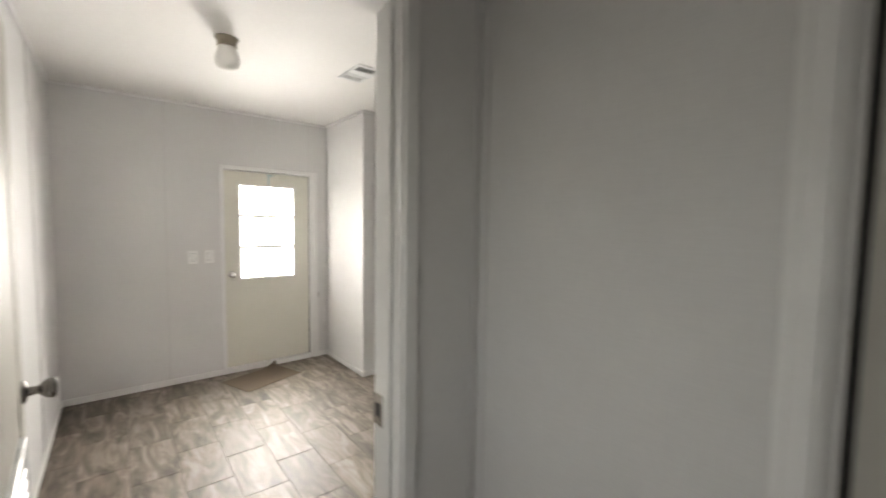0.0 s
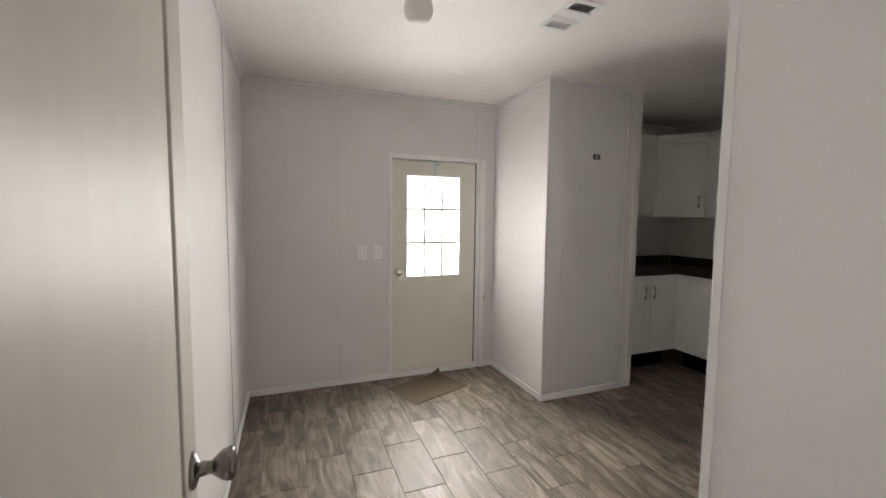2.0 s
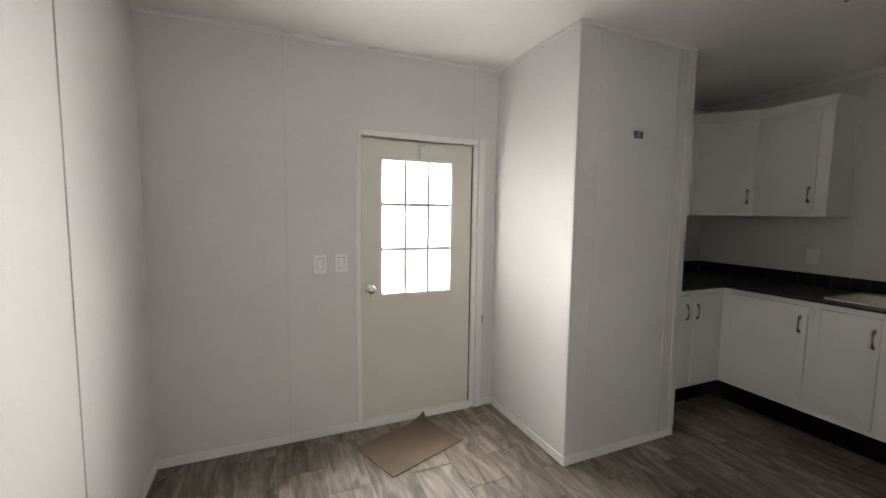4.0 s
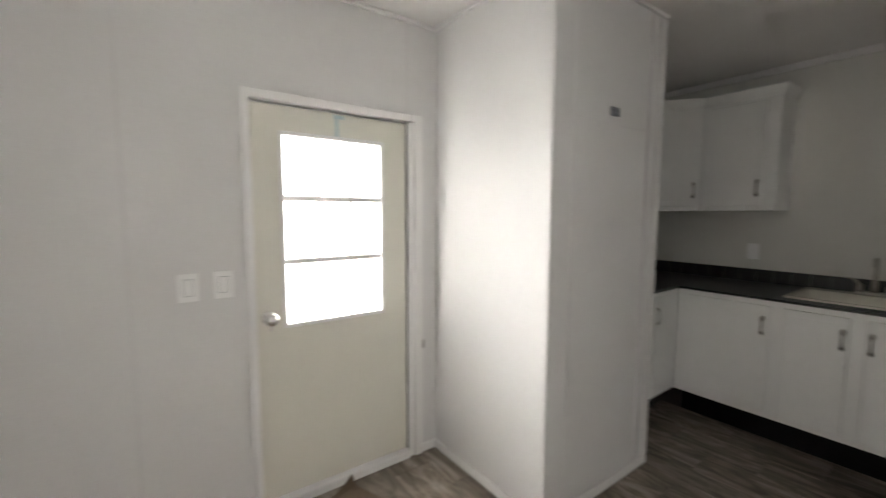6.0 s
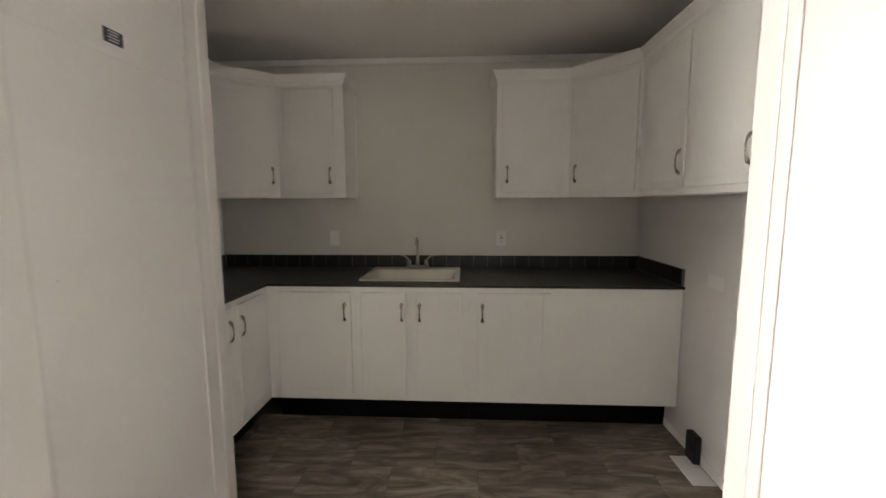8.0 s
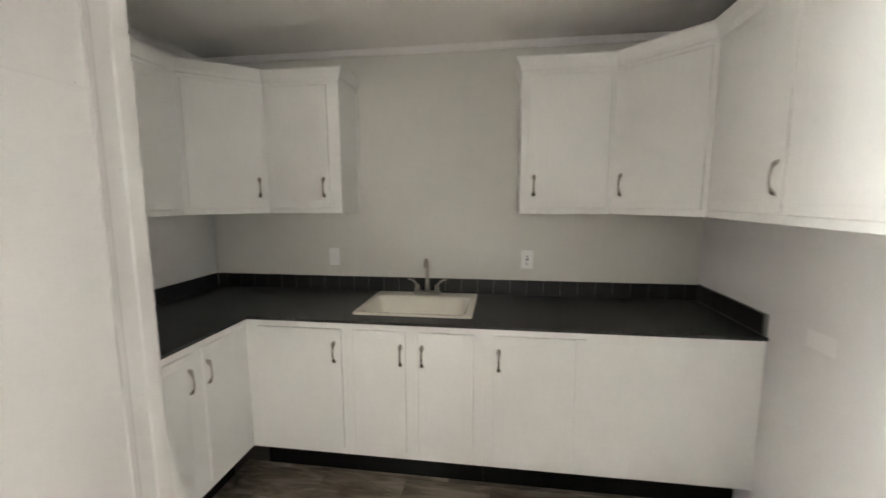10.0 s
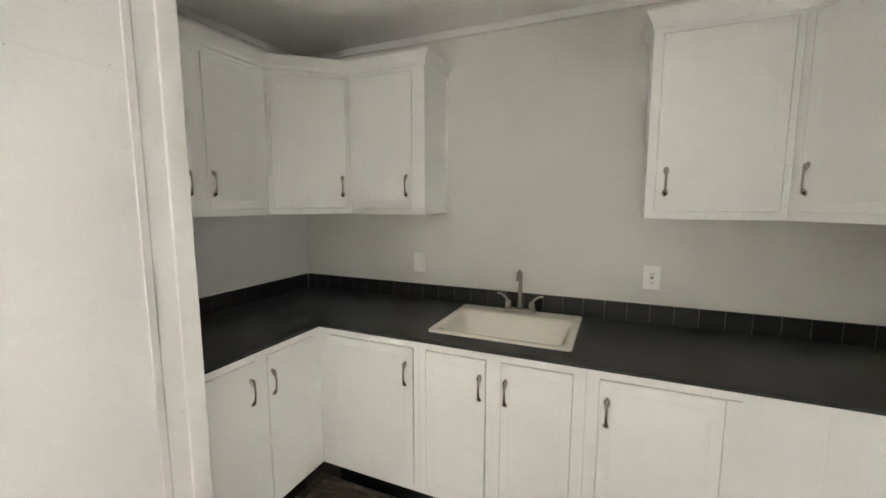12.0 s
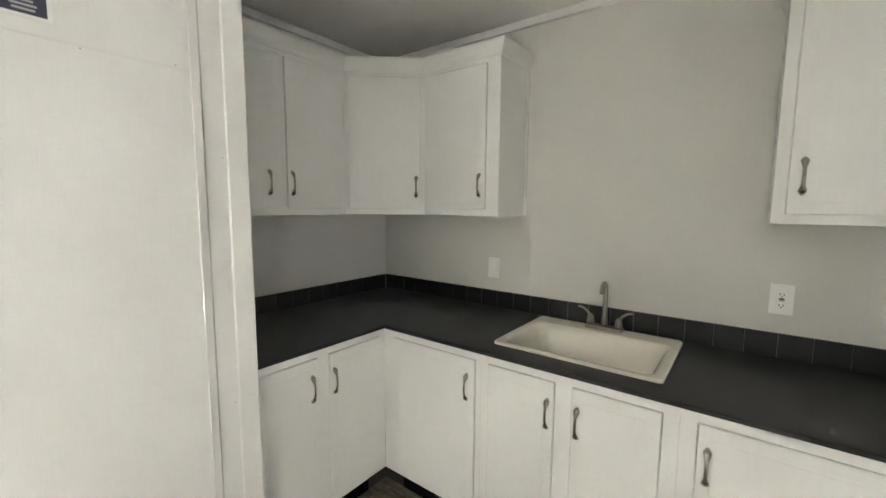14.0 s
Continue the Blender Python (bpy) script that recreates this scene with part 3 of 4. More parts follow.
# ---- entry things ----
def switch_plate(name, m, label, category, kind):
    """Wall plate; local x across, z up, face at -y."""
    s = empty(name, m, label, category, "wall plates")
    w, h = 0.0365, 0.058
    part("plate", boxes((-w, w, -0.006, 0, -h, h), bevel=0.002, seg=2), PLASTIC, s)
    if kind == "rocker":
        part("rocker", boxes((-0.017, 0.017, -0.0085, -0.005, -0.033, 0.033), bevel=0.0015), PLASTIC, s)
        part("rocker_gap", boxes((-0.019, 0.019, -0.0064, -0.0056, -0.035, 0.035)), INKGREY, s)
    elif kind == "gfci":
        o = part("outlet_face", boxes((-0.017, 0.017, -0.0085, -0.005, -0.034, 0.034), bevel=0.001), PLASTIC, s)
        for dz in (0.02, -0.022):
            for dx in (-0.006, 0.006):
                part("slot", boxes((dx - 0.0013, dx + 0.0013, -0.0092, -0.0086, dz - 0.004, dz + 0.004)), SLOT, o)
            part("ground_hole", boxes((-0.002, 0.002, -0.0092, -0.0086, dz - 0.011, dz - 0.007)), SLOT, o)
        part("test_button", boxes((-0.008, 0.008, -0.0105, -0.0086, -0.0005, 0.005)), SLOT, o)
        part("reset_button", boxes((-0.008, 0.008, -0.0105, -0.0086, -0.0065, -0.0015)), INKGREY, o)
    else:
        part("toggle", boxes((-0.004, 0.004, -0.014, -0.005, -0.002, 0.010), bevel=0.0015), PLASTIC, s)
    for dz in (-0.048, 0.048):
        part("screw", lathe(bmesh.new(), [(0.0028, 0), (0.0026, 0.0006)], 10, pose(0, -0.006, dz, 90)), PLASTIC, s)
    return s


switch_plate("light_switch", pose(1.261, YN, 1.108), "white rocker light switch on grey wallboard", "switch", "rocker")
switch_plate("light_switch", pose(1.390, YN, 1.110), "white rocker light switch beside the entrance door", "switch", "rocker")
switch_plate("light_switch", pose(XE, 3.795, 1.141, 0, 0, -90), "white toggle switch above the counter", "switch", "toggle")
switch_plate("electrical_outlet", pose(XE, 2.535, 1.144, 0, 0, -90), "white outlet with dark sockets above the counter", "outlet", "gfci")
switch_plate("light_switch", pose(3.66, YN, 1.145), "pale switch plate above the corner counter", "switch", "toggle")


def cardboard_mat():
    """Flat cardboard sheet laid askew, one corner riding up on the threshold."""
    bm = bmesh.new()
    nx, ny = 16, 12
    o, u, v = Vector((1.560, 4.098, 0)), Vector((0.505, 0.184, 0)), Vector((-0.130, 0.355, 0))
    grid = []
    for j in range(ny + 1):
        row = []
        for i in range(nx + 1):
            p = o + u * (i / nx) + v * (j / ny)
            lift = max(0.0, min(1.0, (p.y - 4.60) / 0.05))
            ex = 0.006 * noise.noise((i * 0.9, j * 0.9, 3.0)) * (1 if i in (0, nx) or j in (0, ny) else 0)
            z = 0.004 + 0.0018 * noise.noise((p.x * 7, p.y * 7, 0)) + 0.050 * lift
            if i == nx and j == ny:
                z += 0.012
            row.append(bm.verts.new((p.x + ex, min(p.y + ex, YN - 0.004), z)))
        grid.append(row)
    for j in range(ny):
        for i in range(nx):
            bm.faces.new((grid[j][i], grid[j][i + 1], grid[j + 1][i + 1], grid[j + 1][i]))
    geo = bmesh.ops.extrude_face_region(bm, geom=list(bm.faces))
    bmesh.ops.translate(bm, verts=[g for g in geo["geom"] if isinstance(g, bmesh.types.BMVert)], vec=(0, 0, 0.004))
    return solid("door_mat", bm, CARD, "flat brown cardboard mat lying askew by the door", "mat", "thing")


cardboard_mat()


def breaker_panel():
    b = empty("breaker_panel", pose(XL, 0, 0), "white enamel electrical breaker panel on the wall", "electrical panel")
    y0, y1, z0, z1 = 2.26, 2.632, 0.825, 1.522
    part("cover_plate", boxes((0, 0.012, y0, y1, z0, z1), bevel=0.003, seg=2), PANELW, b)
    dr = part("panel_door", boxes((0.012, 0.022, y0 + 0.05, y1 - 0.05, z0 + 0.09, z1 - 0.07), bevel=0.004, seg=2), PANELW, b)
    for dy, dz in ((0.0, 0.0), (-0.026, -0.006)):
        part("latch", boxes((0.022, 0.030, y1 - 0.150 + dy, y1 - 0.136 + dy, 1.108 + dz, 1.134 + dz), bevel=0.002), SEAMMID, dr, "grey metal latch")
    for y in (y0 + 0.02, y1 - 0.02):
        for z in (z0 + 0.04, z1 - 0.045):
            part("screw", lathe(bmesh.new(), [(0.008, 0.012), (0.008, 0.015), (0.004, 0.017)], 12, pose(0, y, z, 0, 90, 0)), PEWTER, b, "", True)


breaker_panel()


def label_plate():
    s = empty("warning_label", pose(0, CY, 0), "small dark printed label on grey wallboard", "label")
    part("border", boxes((2.900, 2.980, -0.0014, 0, 1.863, 1.912), bevel=0.0004), PAPER, s, "white paper border")
    part("backing", boxes((2.902, 2.972, -0.0025, -0.0014, 1.870, 1.911), bevel=0.0004), DARKLABEL, s)
    for i, w in enumerate((0.036, 0.030, 0.040, 0.034)):
        z = 1.904 - 0.0085 * i
        part("print_line", boxes((2.937 - w / 2, 2.937 + w / 2, -0.0034, -0.0026, z - 0.0022, z + 0.0022)), INK, s)


label_plate()


def ceiling_jar_lamp(x, y):
    s = empty("ceiling_lamp", pose(x, y, H), "unlit frosted glass jar ceiling lamp on a metal collar", "ceiling light", "jar lamps")
    part("collar", lathe(bmesh.new(), [(0.060, 0), (0.058, -0.008), (0.050, -0.014), (0.048, -0.040), (0.051, -0.046), (0.046, -0.048)], 32), BRONZE, s, "aged metal collar", True)
    part("shade", lathe(bmesh.new(), [(0.044, -0.044), (0.046, -0.060), (0.056, -0.078), (0.0635, -0.102), (0.064, -0.125), (0.056, -0.150), (0.040, -0.167), (0.020, -0.175), (0.004, -0.177)], 36), FROST, s, "frosted glass jar shade", True)
    return s


ceiling_jar_lamp(1.245, 3.065)
hk = empty("ceiling_hook", pose(3.46, 3.07, H), "small bronze hook screwed into the ceiling", "hook")
part("base", lathe(bmesh.new(), [(0.016, 0), (0.015, -0.006), (0.006, -0.010)], 16), BRONZE, hk, "", True)
hb = bmesh.new()
tube(hb, [(0, 0, -0.006), (-0.010, 0.012, -0.012), (-0.030, 0.040, -0.012), (-0.052, 0.070, -0.018), (-0.066, 0.088, -0.030)], [0.005, 0.005, 0.005, 0.006, 0.008], 8)
part("arm", hb, BRONZE, hk, "", True)


def ceiling_register():
    x0, x1, y0, y1 = 1.957, 2.133, 2.908, 3.212
    v = empty("ceiling_vent", pose(0, 0, H), "white metal ceiling vent with open louvres", "vent")
    sl = ((2.938, 3.004), (3.122, 3.184))
    part("frame", boxes((x0, x1, y0, sl[0][0], -0.006, 0), (x0, x1, sl[0][1], sl[1][0], -0.008, 0), (x0, x1, sl[1][1], y1, -0.006, 0), (x0, x0 + 0.026, sl[0][0], sl[0][1], -0.006, 0),
                        (x1 - 0.026, x1, sl[0][0], sl[0][1], -0.006, 0), (x0, x0 + 0.026, sl[1][0], sl[1][1], -0.006, 0), (x1 - 0.026, x1, sl[1][0], sl[1][1], -0.006, 0), bevel=0.002), METALWHITE, v)
    # Thin dark sheet stands for the shade inside the open duct.
    part("duct_shade_sheet", boxes((x0 + 0.02, x1 - 0.02, y0 + 0.02, y1 - 0.02, -0.0015, -0.0005)), DUCTSHADE, v)
    for k, (a, b) in enumerate(sl):
        n = 4
        for i in range(n):
            y = a + (b - a) * (i + 0.5) / n
            s = 1 if k else -1
            bm = bmesh.new()
            prism(bm, [(y - 0.006 * s, -0.002), (y + 0.003 * s, -0.009), (y + 0.0045 * s, -0.0085), (y - 0.0045 * s, -0.0018)], x0 + 0.026, x1 - 0.026)
            bm.transform(Matrix(((0, 0, 1, 0), (1, 0, 0, 0), (0, 1, 0, 0), (0, 0, 0, 1))))
            part("slat", bm, METALWHITE, v)


ceiling_register()

# ---- kitchen ----
CTZ = 0.918                     # worktop surface
FX, FY = 4.105, 4.020           # faces of the two base runs
UX = 4.463                      # face of the sink-wall uppers
CTB = 0.905                     # underside of the worktop edge


def pull(parent, x, z, y=-0.018, n=13):
    """Arched cabinet pull with spoon-shaped ends, upright."""
    bm = bmesh.new()
    path, rad = [], []
    for i in range(n):
        t = i / (n - 1)
        s = abs(2 * t - 1)
        path.append((x, y - 0.003 - 0.022 * (1 - s ** 2.6), z + 0.058 * (2 * t - 1)))
        rad.append(0.0048 + 0.0068 * math.exp(-((s - 0.80) / 0.20) ** 2) - (0.003 if s > 0.98 else 0))
    tube(bm, path, rad, 10, 0.62)
    return part("handle", bm, NICKEL, parent, "arched brushed nickel pull", True)


DT, FT = 0.006, 0.010           # how far doors stand proud, thickness of the face frame


def cabinet_door(parent, x0, x1, z0, z1, handle=None, hz=None, name="door"):
    """Lipped door in its frame, local x across, front at -y, with a faint routed field."""
    bm = bmesh.new()
    b, g = 0.045, 0.0007
    box(bm, x0, x1, -DT, FT - 0.001, z0, z1)
    front = [f for f in bm.faces if f.calc_center_median().y < -DT + 1e-4][0]
    front.normal_update()
    for th, dp in ((0.004, 0.0), (b, 0.0), (0.004, -g), (0.006, 0.0), (0.004, g * 0.6)):
        bmesh.ops.inset_individual(bm, faces=[front], thickness=th, depth=0.0)
        if dp:
            bmesh.ops.translate(bm, verts=list(front.verts), vec=(0, -dp, 0))
    for v in bm.verts:
        if v.co.y < -DT + 1e-5 and (abs(v.co.x - x0) < 1e-5 or abs(v.co.x - x1) < 1e-5 or abs(v.co.z - z0) < 1e-5 or abs(v.co.z - z1) < 1e-5):
            v.co.y += 0.003
    d = part(name, bm, CAB, parent)
    if handle is not None:
        pull(d, handle, hz, -DT)
    return d


def face_frame(parent, width, z0, z1, doors, d0, d1, g=0.0026):
    """Stiles and rails round the door openings, leaving a narrow reveal."""
    bm = bmesh.new()
    e0, e1 = 0.0005, width - 0.0005
    box(bm, e0, e1, 0, FT, z0, d0 - g * 0.6)
    box(bm, e0, e1, 0, FT, d1 + g, z1)
    x = e0
    for a, b, _ in doors:
        box(bm, x, a - g, 0, FT, d0 - g * 0.6, d1 + g)
        x = b + g
    box(bm, x, e1, 0, FT, d0 - g * 0.6, d1 + g)
    return part("face_frame", bm, CAB, parent)


def base_unit(m, width, doors, label, depth=0.60, top=CTB):
    """Base cabinet; doors: (x0, x1, handle x); top lower where a sink hangs in it."""
    c = empty("base_cabinet", m, label, "cabinet", "base cabinets")
    part("body", boxes((0.0005, width - 0.0005, FT, depth, 0.186, top)), CAB, c)
    if doors:
        face_frame(c, width, 0.186, CTB, doors, 0.220, 0.868)
        for x0, x1, hx in doors:
            cabinet_door(c, x0, x1, 0.220, 0.868, hx, 0.748)
    else:
        part("front_panel", boxes((0.0005, width - 0.0005, 0, FT, 0.186, CTB), bevel=0.001), CAB, c)
    part("toe_kick", boxes((0.0005, width - 0.0005, 0.130, 0.145, 0, 0.186)), KICK, c, "black vinyl toe kick")
    return c


def face_x(y, z=0.0):
    return pose(FX, y, z, 0, 0, -90)


WHITE_BASE = "white painted base cabinet with routed slab doors"
base_unit(face_x(FY), FY - 3.47, [(0.065, 0.522, 0.487)], "white base cabinet with one door, in the corner")
base_unit(face_x(3.47), 3.47 - 2.775, [(0.035, 0.307, 0.285), (0.372, 0.648, 0.393)], "white two-door cabinet under the sink", top=0.70)
bu = base_unit(face_x(2.775), 2.775 - 2.08, [(0.047, 0.432, 0.074)], "white single-door base cabinet with a blank side")
# Grey strip carries on the door reveal's shadow line in colour only.
part("reveal_shade_line", boxes((0.433, 0.476, -0.0012, 0.001, 0.868, 0.8715)), SEAMMID, bu, "thin grey strip for the shade of the reveal past the door")
pf = base_unit(face_x(2.08), 2.08 - YK - 0.004, [], "plain white blank-fronted base cabinet beside the range space")
base_unit(pose(CX1 + 0.012, FY, 0), FX - CX1 - 0.012, [(0.062, 0.336, 0.304), (0.394, 0.676, 0.412)], "white two-door base cabinet against the closet wall")

# worktop, L-shaped, with the sink cut out
SKX0, SKX1, SKY0, SKY1 = 4.197, 4.694, 2.838, 3.474
cx, cy = FX - 0.008, FY - 0.008
hx0, hx1, hy0, hy1 = SKX0 + 0.03, SKX1 - 0.03, SKY0 + 0.03, SKY1 - 0.03


def worktop():
    xs = (CX1 + 0.012, cx, hx0, hx1, XE - 0.002)
    ys = (YK + 0.002, hy0, hy1, cy, YN - 0.002)
    bm = bmesh.new()
    v = {(i, j, z): bm.verts.new((xs[i], ys[j], z)) for i in range(5) for j in range(5) for z in (CTB, CTZ) if i or j >= 3}
    cells = [(i, j) for i in range(4) for j in range(4) if (i or j == 3) and not (i == 2 and j == 1)]
    for i, j in cells:
        for z in (CTB, CTZ):
            bm.faces.new([v[i, j, z], v[i + 1, j, z], v[i + 1, j + 1, z], v[i, j + 1, z]])
        for (a, b, c, d, ni, nj) in ((i, j, i + 1, j, i, j - 1), (i + 1, j, i + 1, j + 1, i + 1, j), (i, j + 1, i + 1, j + 1, i, j + 1), (i, j, i, j + 1, i - 1, j)):
            if (ni, nj) not in cells:
                bm.faces.new([v[a, b, CTB], v[c, d, CTB], v[c, d, CTZ], v[a, b, CTZ]])
    top = solid("worktop", bm, COUNTER, "charcoal speckled laminate worktop in an L shape", "worktop", "thing")
    part("edge_band", boxes((cx - 0.003, cx - 0.0002, YK + 0.002, cy - 0.003, CTB - 0.002, CTZ - 0.001), bevel=0.0006), COUNTER, top)
    part("edge_band", boxes((CX1 + 0.012, cx - 0.0002, cy - 0.003, cy - 0.0002, CTB - 0.002, CTZ - 0.001), bevel=0.0006), COUNTER, top)
    return top


worktop()

SPT = 1.012
spl_e = solid("backsplash_east", boxes((XE - 0.012, XE - 0.001, YK + 0.014, YN - 0.014, CTZ, SPT - 0.001)), GROUT, "grey grout behind dark splash tiles", "backsplash")
spl_n = solid("backsplash_north", boxes((CX1 + 0.012, XE - 0.014, YN - 0.012, YN - 0.001, CTZ, SPT - 0.001)), GROUT, "grey grout behind dark splash tiles", "backsplash")
spl_s = solid("backsplash_south", boxes((FX + 0.005, XE - 0.014, YK + 0.001, YK + 0.012, CTZ, SPT + 0.006)), GROUT, "grey grout behind dark splash tiles", "backsplash")


def splash_tiles(parent, length, place):
    me = finish("splash_tile", boxes((-0.0502, 0.0502, -0.005, 0.0, 0.001, SPT - CTZ), bevel=0.0015), SPLASH)
    n = int(length / 0.1025)
    for i in range(n):
        ob = new("splash_tile", me)
        ob.matrix_world = place(i)
        ob.parent = parent


E_S = YN - YK - 0.03
splash_tiles(spl_e, E_S, lambda i: pose(XE - 0.0125, YN - 0.1345 - 0.1025 * i, CTZ, 0, 0, -90))
part("splash_tile", boxes((XE - 0.0175, XE - 0.0125, YN - 0.0825, YN - 0.0165, CTZ + 0.001, SPT), bevel=0.0015), SPLASH, spl_e)
splash_tiles(spl_n, XE - CX1 - 0.03, lambda i: pose(XE - 0.074 - 0.1025 * i, YN - 0.0125, CTZ, 0, 0, 0))
splash_tiles(spl_s, XE - FX - 0.005, lambda i: pose(XE - 0.074 - 0.1025 * i, YK + 0.0125, CTZ + 0.006, 0, 0, 180))


def drop_in_sink():
    s = empty("sink", pose(0, 0, 0), "bisque single-bowl drop-in sink set in the worktop", "sink")
    bm = bmesh.new()

    def ring(x0, x1, y0, y1, z, r, k=5):
        vs = []
        for cxx, cyy, a0 in ((x1 - r, y1 - r, 0), (x0 + r, y1 - r, 90), (x0 + r, y0 + r, 180), (x1 - r, y0 + r, 270)):
            for q in range(k):
                a = radians(a0 + 90 * q / (k - 1))
                vs.append(bm.verts.new((cxx + r * math.cos(a), cyy + r * math.sin(a), z)))
        return vs

    x0, x1, y0, y1 = SKX0, SKX1, SKY0, SKY1
    rings = [ring(x0, x1, y0, y1, CTZ + 0.001, 0.02), ring(x0, x1, y0, y1, CTZ + 0.008, 0.02), ring(x0 + 0.005, x1 - 0.005, y0 + 0.005, y1 - 0.005, CTZ + 0.013, 0.018),
             ring(x0 + 0.020, x1 - 0.094, y0 + 0.024, y1 - 0.024, CTZ + 0.0125, 0.04), ring(x0 + 0.028, x1 - 0.101, y0 + 0.032, y1 - 0.032, CTZ + 0.0105, 0.045),
             ring(x0 + 0.036, x1 - 0.108, y0 + 0.040, y1 - 0.040, CTZ + 0.003, 0.05), ring(x0 + 0.044, x1 - 0.115, y0 + 0.050, y1 - 0.050, CTZ - 0.014, 0.05),
             ring(x0 + 0.078, x1 - 0.146, y0 + 0.092, y1 - 0.092, CTZ - 0.125, 0.06), ring(x0 + 0.092, x1 - 0.160, y0 + 0.108, y1 - 0.108, CTZ - 0.148, 0.06),
             ring(x0 + 0.120, x1 - 0.188, y0 + 0.138, y1 - 0.138, CTZ - 0.157, 0.05)]
    for a, b in zip(rings, rings[1:]):
        n = len(a)
        for k in range(n):
            bm.faces.new((a[k], a[(k + 1) % n], b[(k + 1) % n], b[k]))
    bm.faces.new(rings[-1])
    basin = part("basin", bm, SINK, s, "", True)
    for f in basin.data.polygons:
        if f.center.z > CTZ + 0.0015 and (f.normal.z > 0.995 or abs(f.normal.z) < 0.02):
            f.use_smooth = False
    part("drain", lathe(bmesh.new(), [(0.042, CTZ - 0.151), (0.042, CTZ - 0.148), (0.03, CTZ - 0.1485), (0.01, CTZ - 0.150)], 24, pose((x0 + x1) / 2 - 0.036, (y0 + y1) / 2, -0.006)), CHROME, s, "", True)


drop_in_sink()


def faucet():
    x, y, z = 4.648, 3.15, CTZ + 0.013
    f = empty("faucet", pose(x, y, z), "brushed nickel faucet with two lever handles", "faucet")
    bm = bmesh.new()
    box(bm, -0.027, 0.027, -0.082, 0.082, 0, 0.018, bevel=0.007, seg=3)
    part("deck_plate", bm, SATIN, f)
    spout = bmesh.new()
    pts = [(0, 0, 0.015), (0, 0, 0.06), (0, 0, 0.13), (0, 0, 0.190)]
    rad = [0.017, 0.0125, 0.0098, 0.0092]
    for i in range(1, 9):
        a = math.pi * i / 8 * 0.92
        pts.append((-0.030 * (1 - math.cos(a)), 0, 0.190 + 0.030 * math.sin(a)))
        rad.append(0.0092)
    pts.append((pts[-1][0] - 0.002, 0, pts[-1][2] - 0.022))
    rad.append(0.0108)
    tube(spout, pts, rad, 14)
    part("spout", spout, SATIN, f, "", True)
    for s in (-1, 1):
        part("handle_base", lathe(bmesh.new(), [(0.017, 0.015), (0.016, 0.04), (0.012, 0.058), (0.006, 0.062)], 18, pose(0, s * 0.062, 0)), SATIN, f, "", True)
        lv = bmesh.new()
        tube(lv, [(0, s * 0.060, 0.05), (0.0, s * 0.078, 0.074), (-0.004, s * 0.098, 0.090), (-0.006, s * 0.116, 0.093), (-0.006, s * 0.123, 0.092)], [0.007, 0.0062, 0.0056, 0.005, 0.0025], 10)
        part("lever", lv, SATIN, f, "", True)


faucet()

# ---- upper cabinets ----
UZ0, UZ1, UZC = 1.441, 2.185, 2.250


def crown(parent, pts, out=0.032):
    """Flared top moulding along a plan line of the cabinet's front, local coordinates."""
    prof = ((0.0, UZ1 - 0.005), (-0.006, UZ1 + 0.002), (-0.010, UZ1 + 0.018), (-out, UZC - 0.008), (-out, UZC), (0.0, UZC))
    bm = bmesh.new()
    rows = []
    for (x, y, nx, ny) in pts:
        rows.append([bm.verts.new((x - nx * d, y - ny * d, z)) for d, z in prof])
    for a, b in zip(rows, rows[1:]):
        for k in range(len(prof)):
            bm.faces.new((a[k], b[k], b[(k + 1) % len(prof)], a[(k + 1) % len(prof)]))
    bm.faces.new(rows[0][::-1]), bm.faces.new(rows[-1])
    return part("crown_moulding", bm, CAB, parent)


def upper_unit(m, width, doors, label, depth=0.288, ends=(0, 0), back=None):
    """Wall cabinet; ends: 1 where the crown returns along a free side; back: plan outline of a corner unit."""
    c = empty("wall_cabinet", m, label, "cabinet", "wall cabinets")
    bm = bmesh.new()
    if back:
        prism(bm, [(x, max(y, FT)) for x, y in back], UZ0, UZC - 0.004)
    else:
        box(bm, 0.0005, width - 0.0005, FT, depth, UZ0, UZC - 0.004)
    part("body", bm, CAB, c)
    face_frame(c, width, UZ0, UZ1 + 0.01, doors, UZ0 + 0.030, 2.160, 0.0026)
    for x0, x1, hx in doors:
        cabinet_door(c, x0, x1, UZ0 + 0.030, 2.160, hx, 1.590)
    pts = []
    if ends[0]:
        pts += [(0, depth, -1, 0), (0, 0, -1, -1)]
    else:
        pts += [(0, 0, 0, -1)]
    pts += [(width, 0, 1, -1), (width, depth, 1, 0)] if ends[1] else [(width, 0, 0, -1)]
    crown(c, pts)
    if ends[1]:
        part("scribe_strip", boxes((width, width + 0.009, depth - 0.016, depth - 0.001, UZ0, UZ1 - 0.012), bevel=0.002), CAB, c)
    return c


upper_unit(pose(UX, 4.070, 0, 0, 0, -90), 4.070 - 3.612, [(0.045, 0.385, 0.357)], "white single-door wall cabinet beside the sink", ends=(0, 1))
upper_unit(pose(UX, 2.600, 0, 0, 0, -90), 2.600 - 2.125, [(0.035, 0.450, 0.070)], "white single-door wall cabinet above the counter", ends=(1, 0))
LX, LY = 4.190, 4.395            # corner where the west run meets the diagonal
upper_unit(pose(CX1 + 0.004, LY, 0), LX - CX1 - 0.004, [(0.035, 0.445, 0.375), (0.470, 0.770, 0.490)], "white two-door wall cabinet next to the closet", depth=YN - LY - 0.002)


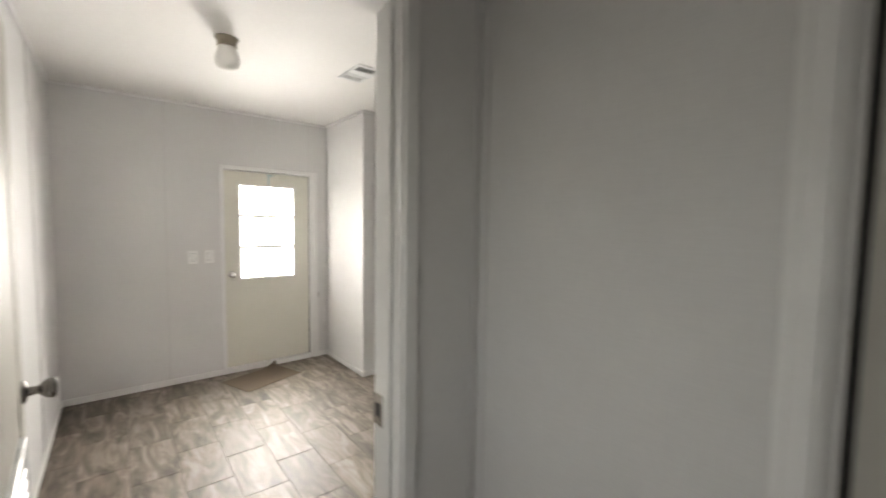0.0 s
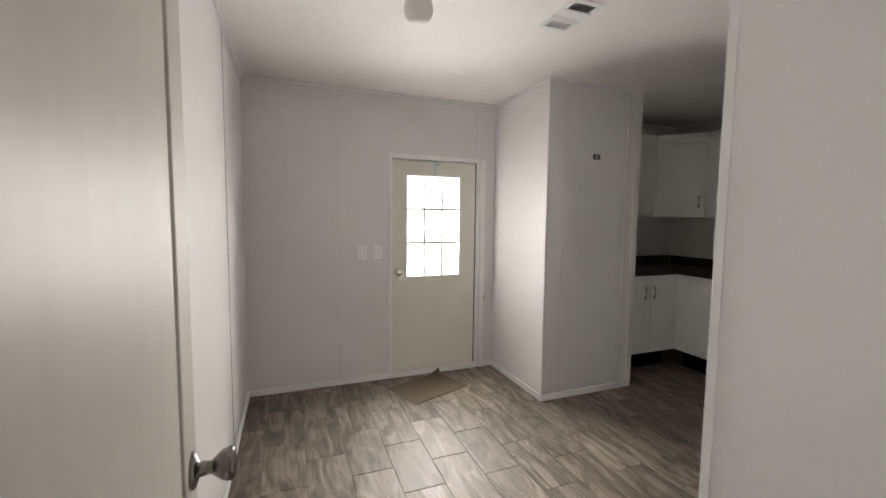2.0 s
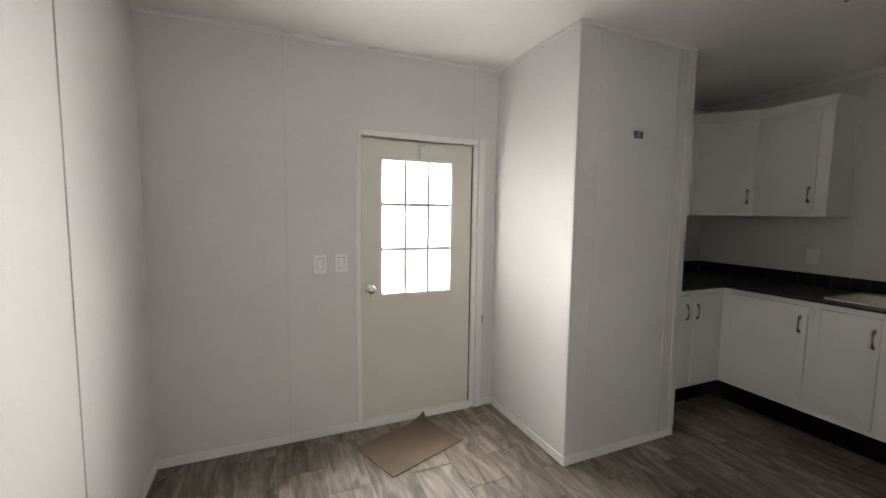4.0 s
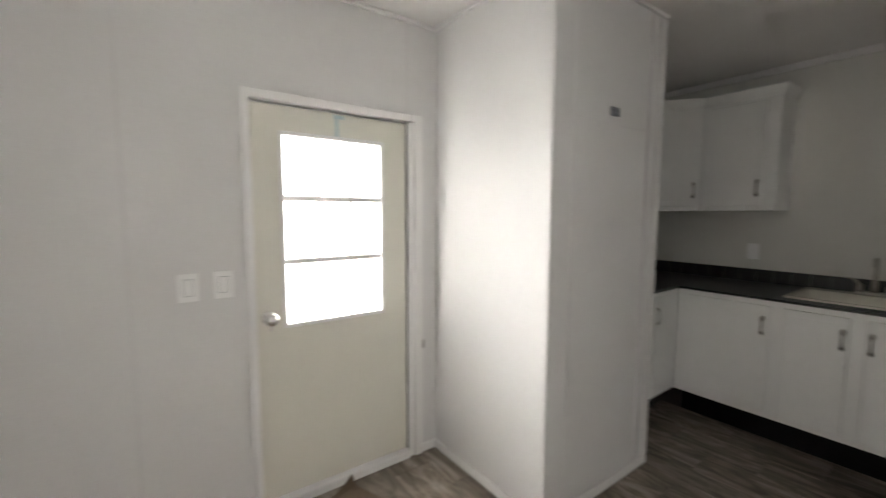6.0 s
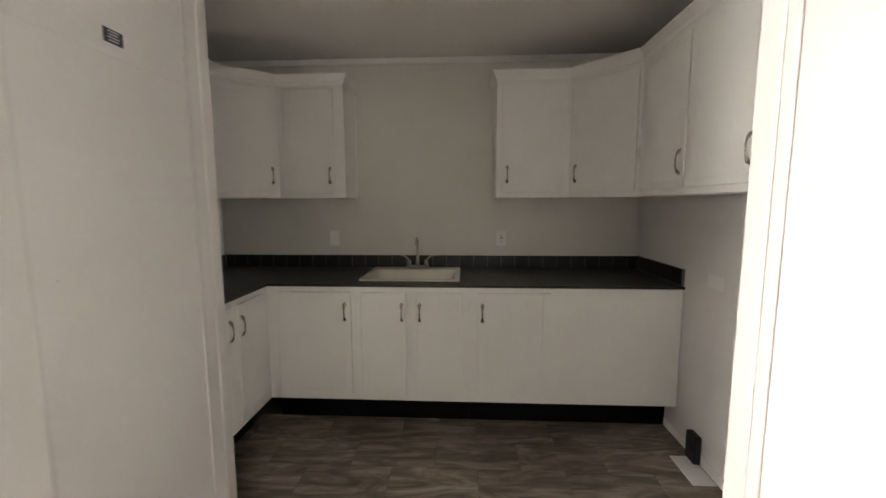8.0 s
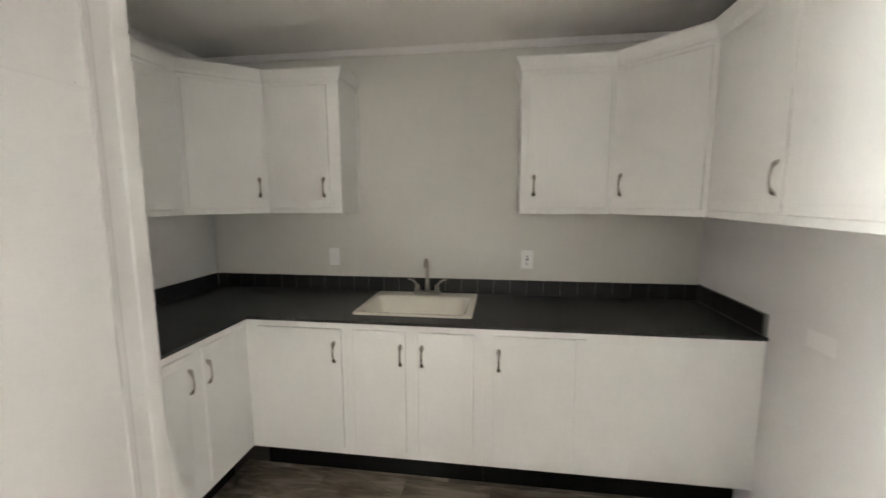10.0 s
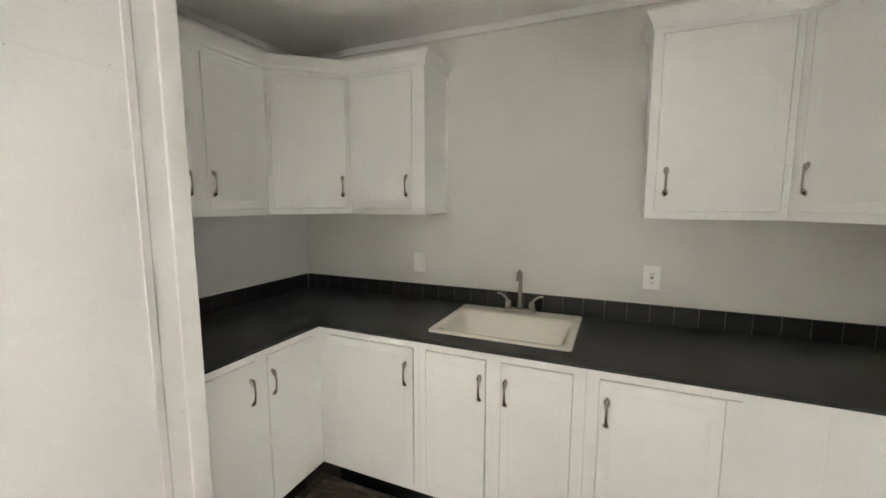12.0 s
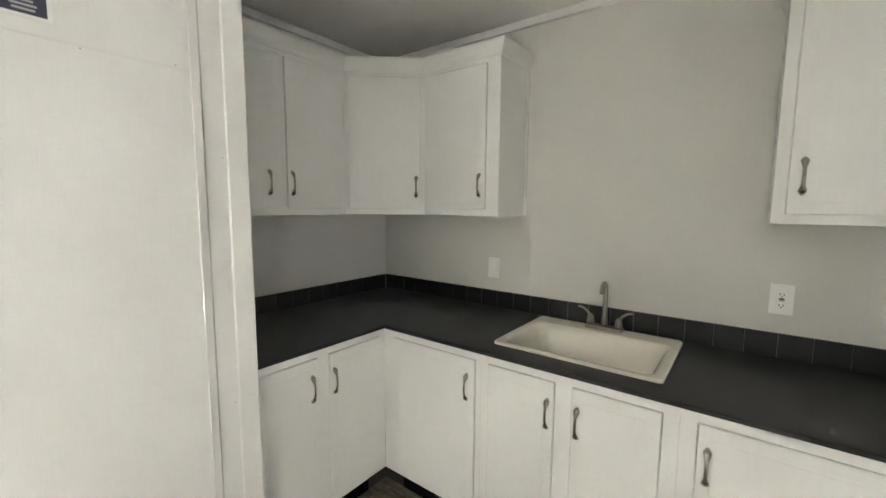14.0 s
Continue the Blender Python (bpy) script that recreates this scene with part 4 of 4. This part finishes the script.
def diagonal(p0, p1, corner, doors, label):
    ang = math.degrees(math.atan2(p1[1] - p0[1], p1[0] - p0[0]))
    m = pose(p0[0], p0[1], 0, 0, 0, ang)
    inv = m.inverted()
    w = math.hypot(p1[0] - p0[0], p1[1] - p0[1])
    out = [(0, 0), (w, 0)] + [tuple((inv @ Vector((x, y, 0))).xy) for x, y in corner]
    return upper_unit(m, w, doors(w), label, back=out)


diagonal((LX, LY), (UX, 4.0705), [(XE - 0.002, 4.0705), (XE - 0.002, YN - 0.002), (LX, YN - 0.002)], lambda w: [(0.022, w - 0.020, w - 0.045)], "white diagonal corner wall cabinet")
RX, RY = 4.135, 1.812
diagonal((UX, 2.1245), (RX, RY), [(RX, YK + 0.002), (XE - 0.002, YK + 0.002), (XE - 0.002, 2.1245)], lambda w: [(0.028, w - 0.022, 0.052)], "white diagonal corner wall cabinet")
upper_unit(pose(RX - 0.0005, RY, 0, 0, 0, 180), RX - 3.14, [(0.025, 0.475, 0.452), (0.505, 0.945, 0.918)], "white two-door wall cabinet over the range space", depth=RY - YK - 0.002, ends=(0, 1))

# ---- range space ----
rc = empty("range_outlet", pose(3.866, YK + BT, 0), "black range outlet box fixed low on the wall", "outlet")
part("box", boxes((-0.046, 0.046, -0.001, 0.036, 0.006, 0.160), bevel=0.006, seg=2), BLACK, rc)
part("socket_face", lathe(bmesh.new(), [(0.034, 0.0), (0.034, 0.004), (0.028, 0.005)], 24, pose(0, 0.036, 0.083, -90, 0, 0)), BLACK, rc)
pv = empty("floor_plate", pose(0, 0, 0), "thin white plate lying loose on the floor", "plate")
part("sheet", boxes((3.665, 3.905, YK + 0.015, 1.668, 0.001, 0.004), bevel=0.001), PAPER, pv)
nt = empty("wall_note", pose(0, YK, 0), "blank white paper note taped on the wall", "note")
part("sheet", boxes((3.752, 3.888, 0.0005, 0.0018, 0.965, 1.034)), PAPER, nt)

# ---- floor planks, laid lengthwise towards the entrance ----
TW, TL, GAP = 0.2295, 0.456, 0.0028
tile_me = finish("floor_tile", boxes((-(TW - GAP) / 2, (TW - GAP) / 2, -(TL - GAP) / 2, (TL - GAP) / 2, -0.004, 0.0), bevel=0.0012), TILE)
cut_cache = {}
rooms = ((XL, SX0, DY1, YN), (SX0, CX0, SY, YN), (CX0, CX1, SY, CY), (CX1, 4.24, SY, 4.155), (SX1, 4.24, YK, SY), (HX0, HX1, HB, DY1))


def clip_tile(x0, x1, y0, y1, r):
    return max(x0, r[0]), min(x1, r[1]), max(y0, r[2]), min(y1, r[3])


def plank(x0, x1, y0, y1):
    if x1 - x0 < 0.012 or y1 - y0 < 0.012:
        return
    w, l = round(x1 - x0 - GAP, 4), round(y1 - y0 - GAP, 4)
    if abs(w - TW + GAP) < 1e-3 and abs(l - TL + GAP) < 1e-3:
        me = tile_me
    else:
        if (w, l) not in cut_cache:
            cut_cache[(w, l)] = finish("floor_tile", boxes((-w / 2, w / 2, -l / 2, l / 2, -0.004, 0.0), bevel=0.0012), TILE)
        me = cut_cache[(w, l)]
    ob = new("floor_tile", me)
    ob.location = ((x0 + x1) / 2, (y0 + y1) / 2, 0.0)
    ob.parent = floor


X0, Y0 = 0.7615, 4.103
cells = {}
for i in range(-3, 20):
    for k in range(-14, 4):
        x0, y0 = X0 + i * TW, Y0 + k * TL + (TL / 2 if i % 2 else 0)
        pieces = []
        for r in rooms:
            c = clip_tile(x0, x0 + TW, y0, y0 + TL, r)
            if c[1] - c[0] > 0.012 and c[3] - c[2] > 0.012:
                pieces.append(c)
        # join pieces that make a whole or simple rectangle
        if pieces:
            bx = (min(p[0] for p in pieces), max(p[1] for p in pieces), min(p[2] for p in pieces), max(p[3] for p in pieces))
            area = sum((p[1] - p[0]) * (p[3] - p[2]) for p in pieces)
            if abs(area - (bx[1] - bx[0]) * (bx[3] - bx[2])) < 1e-5:
                pieces = [bx]
            for p in pieces:
                plank(*p)
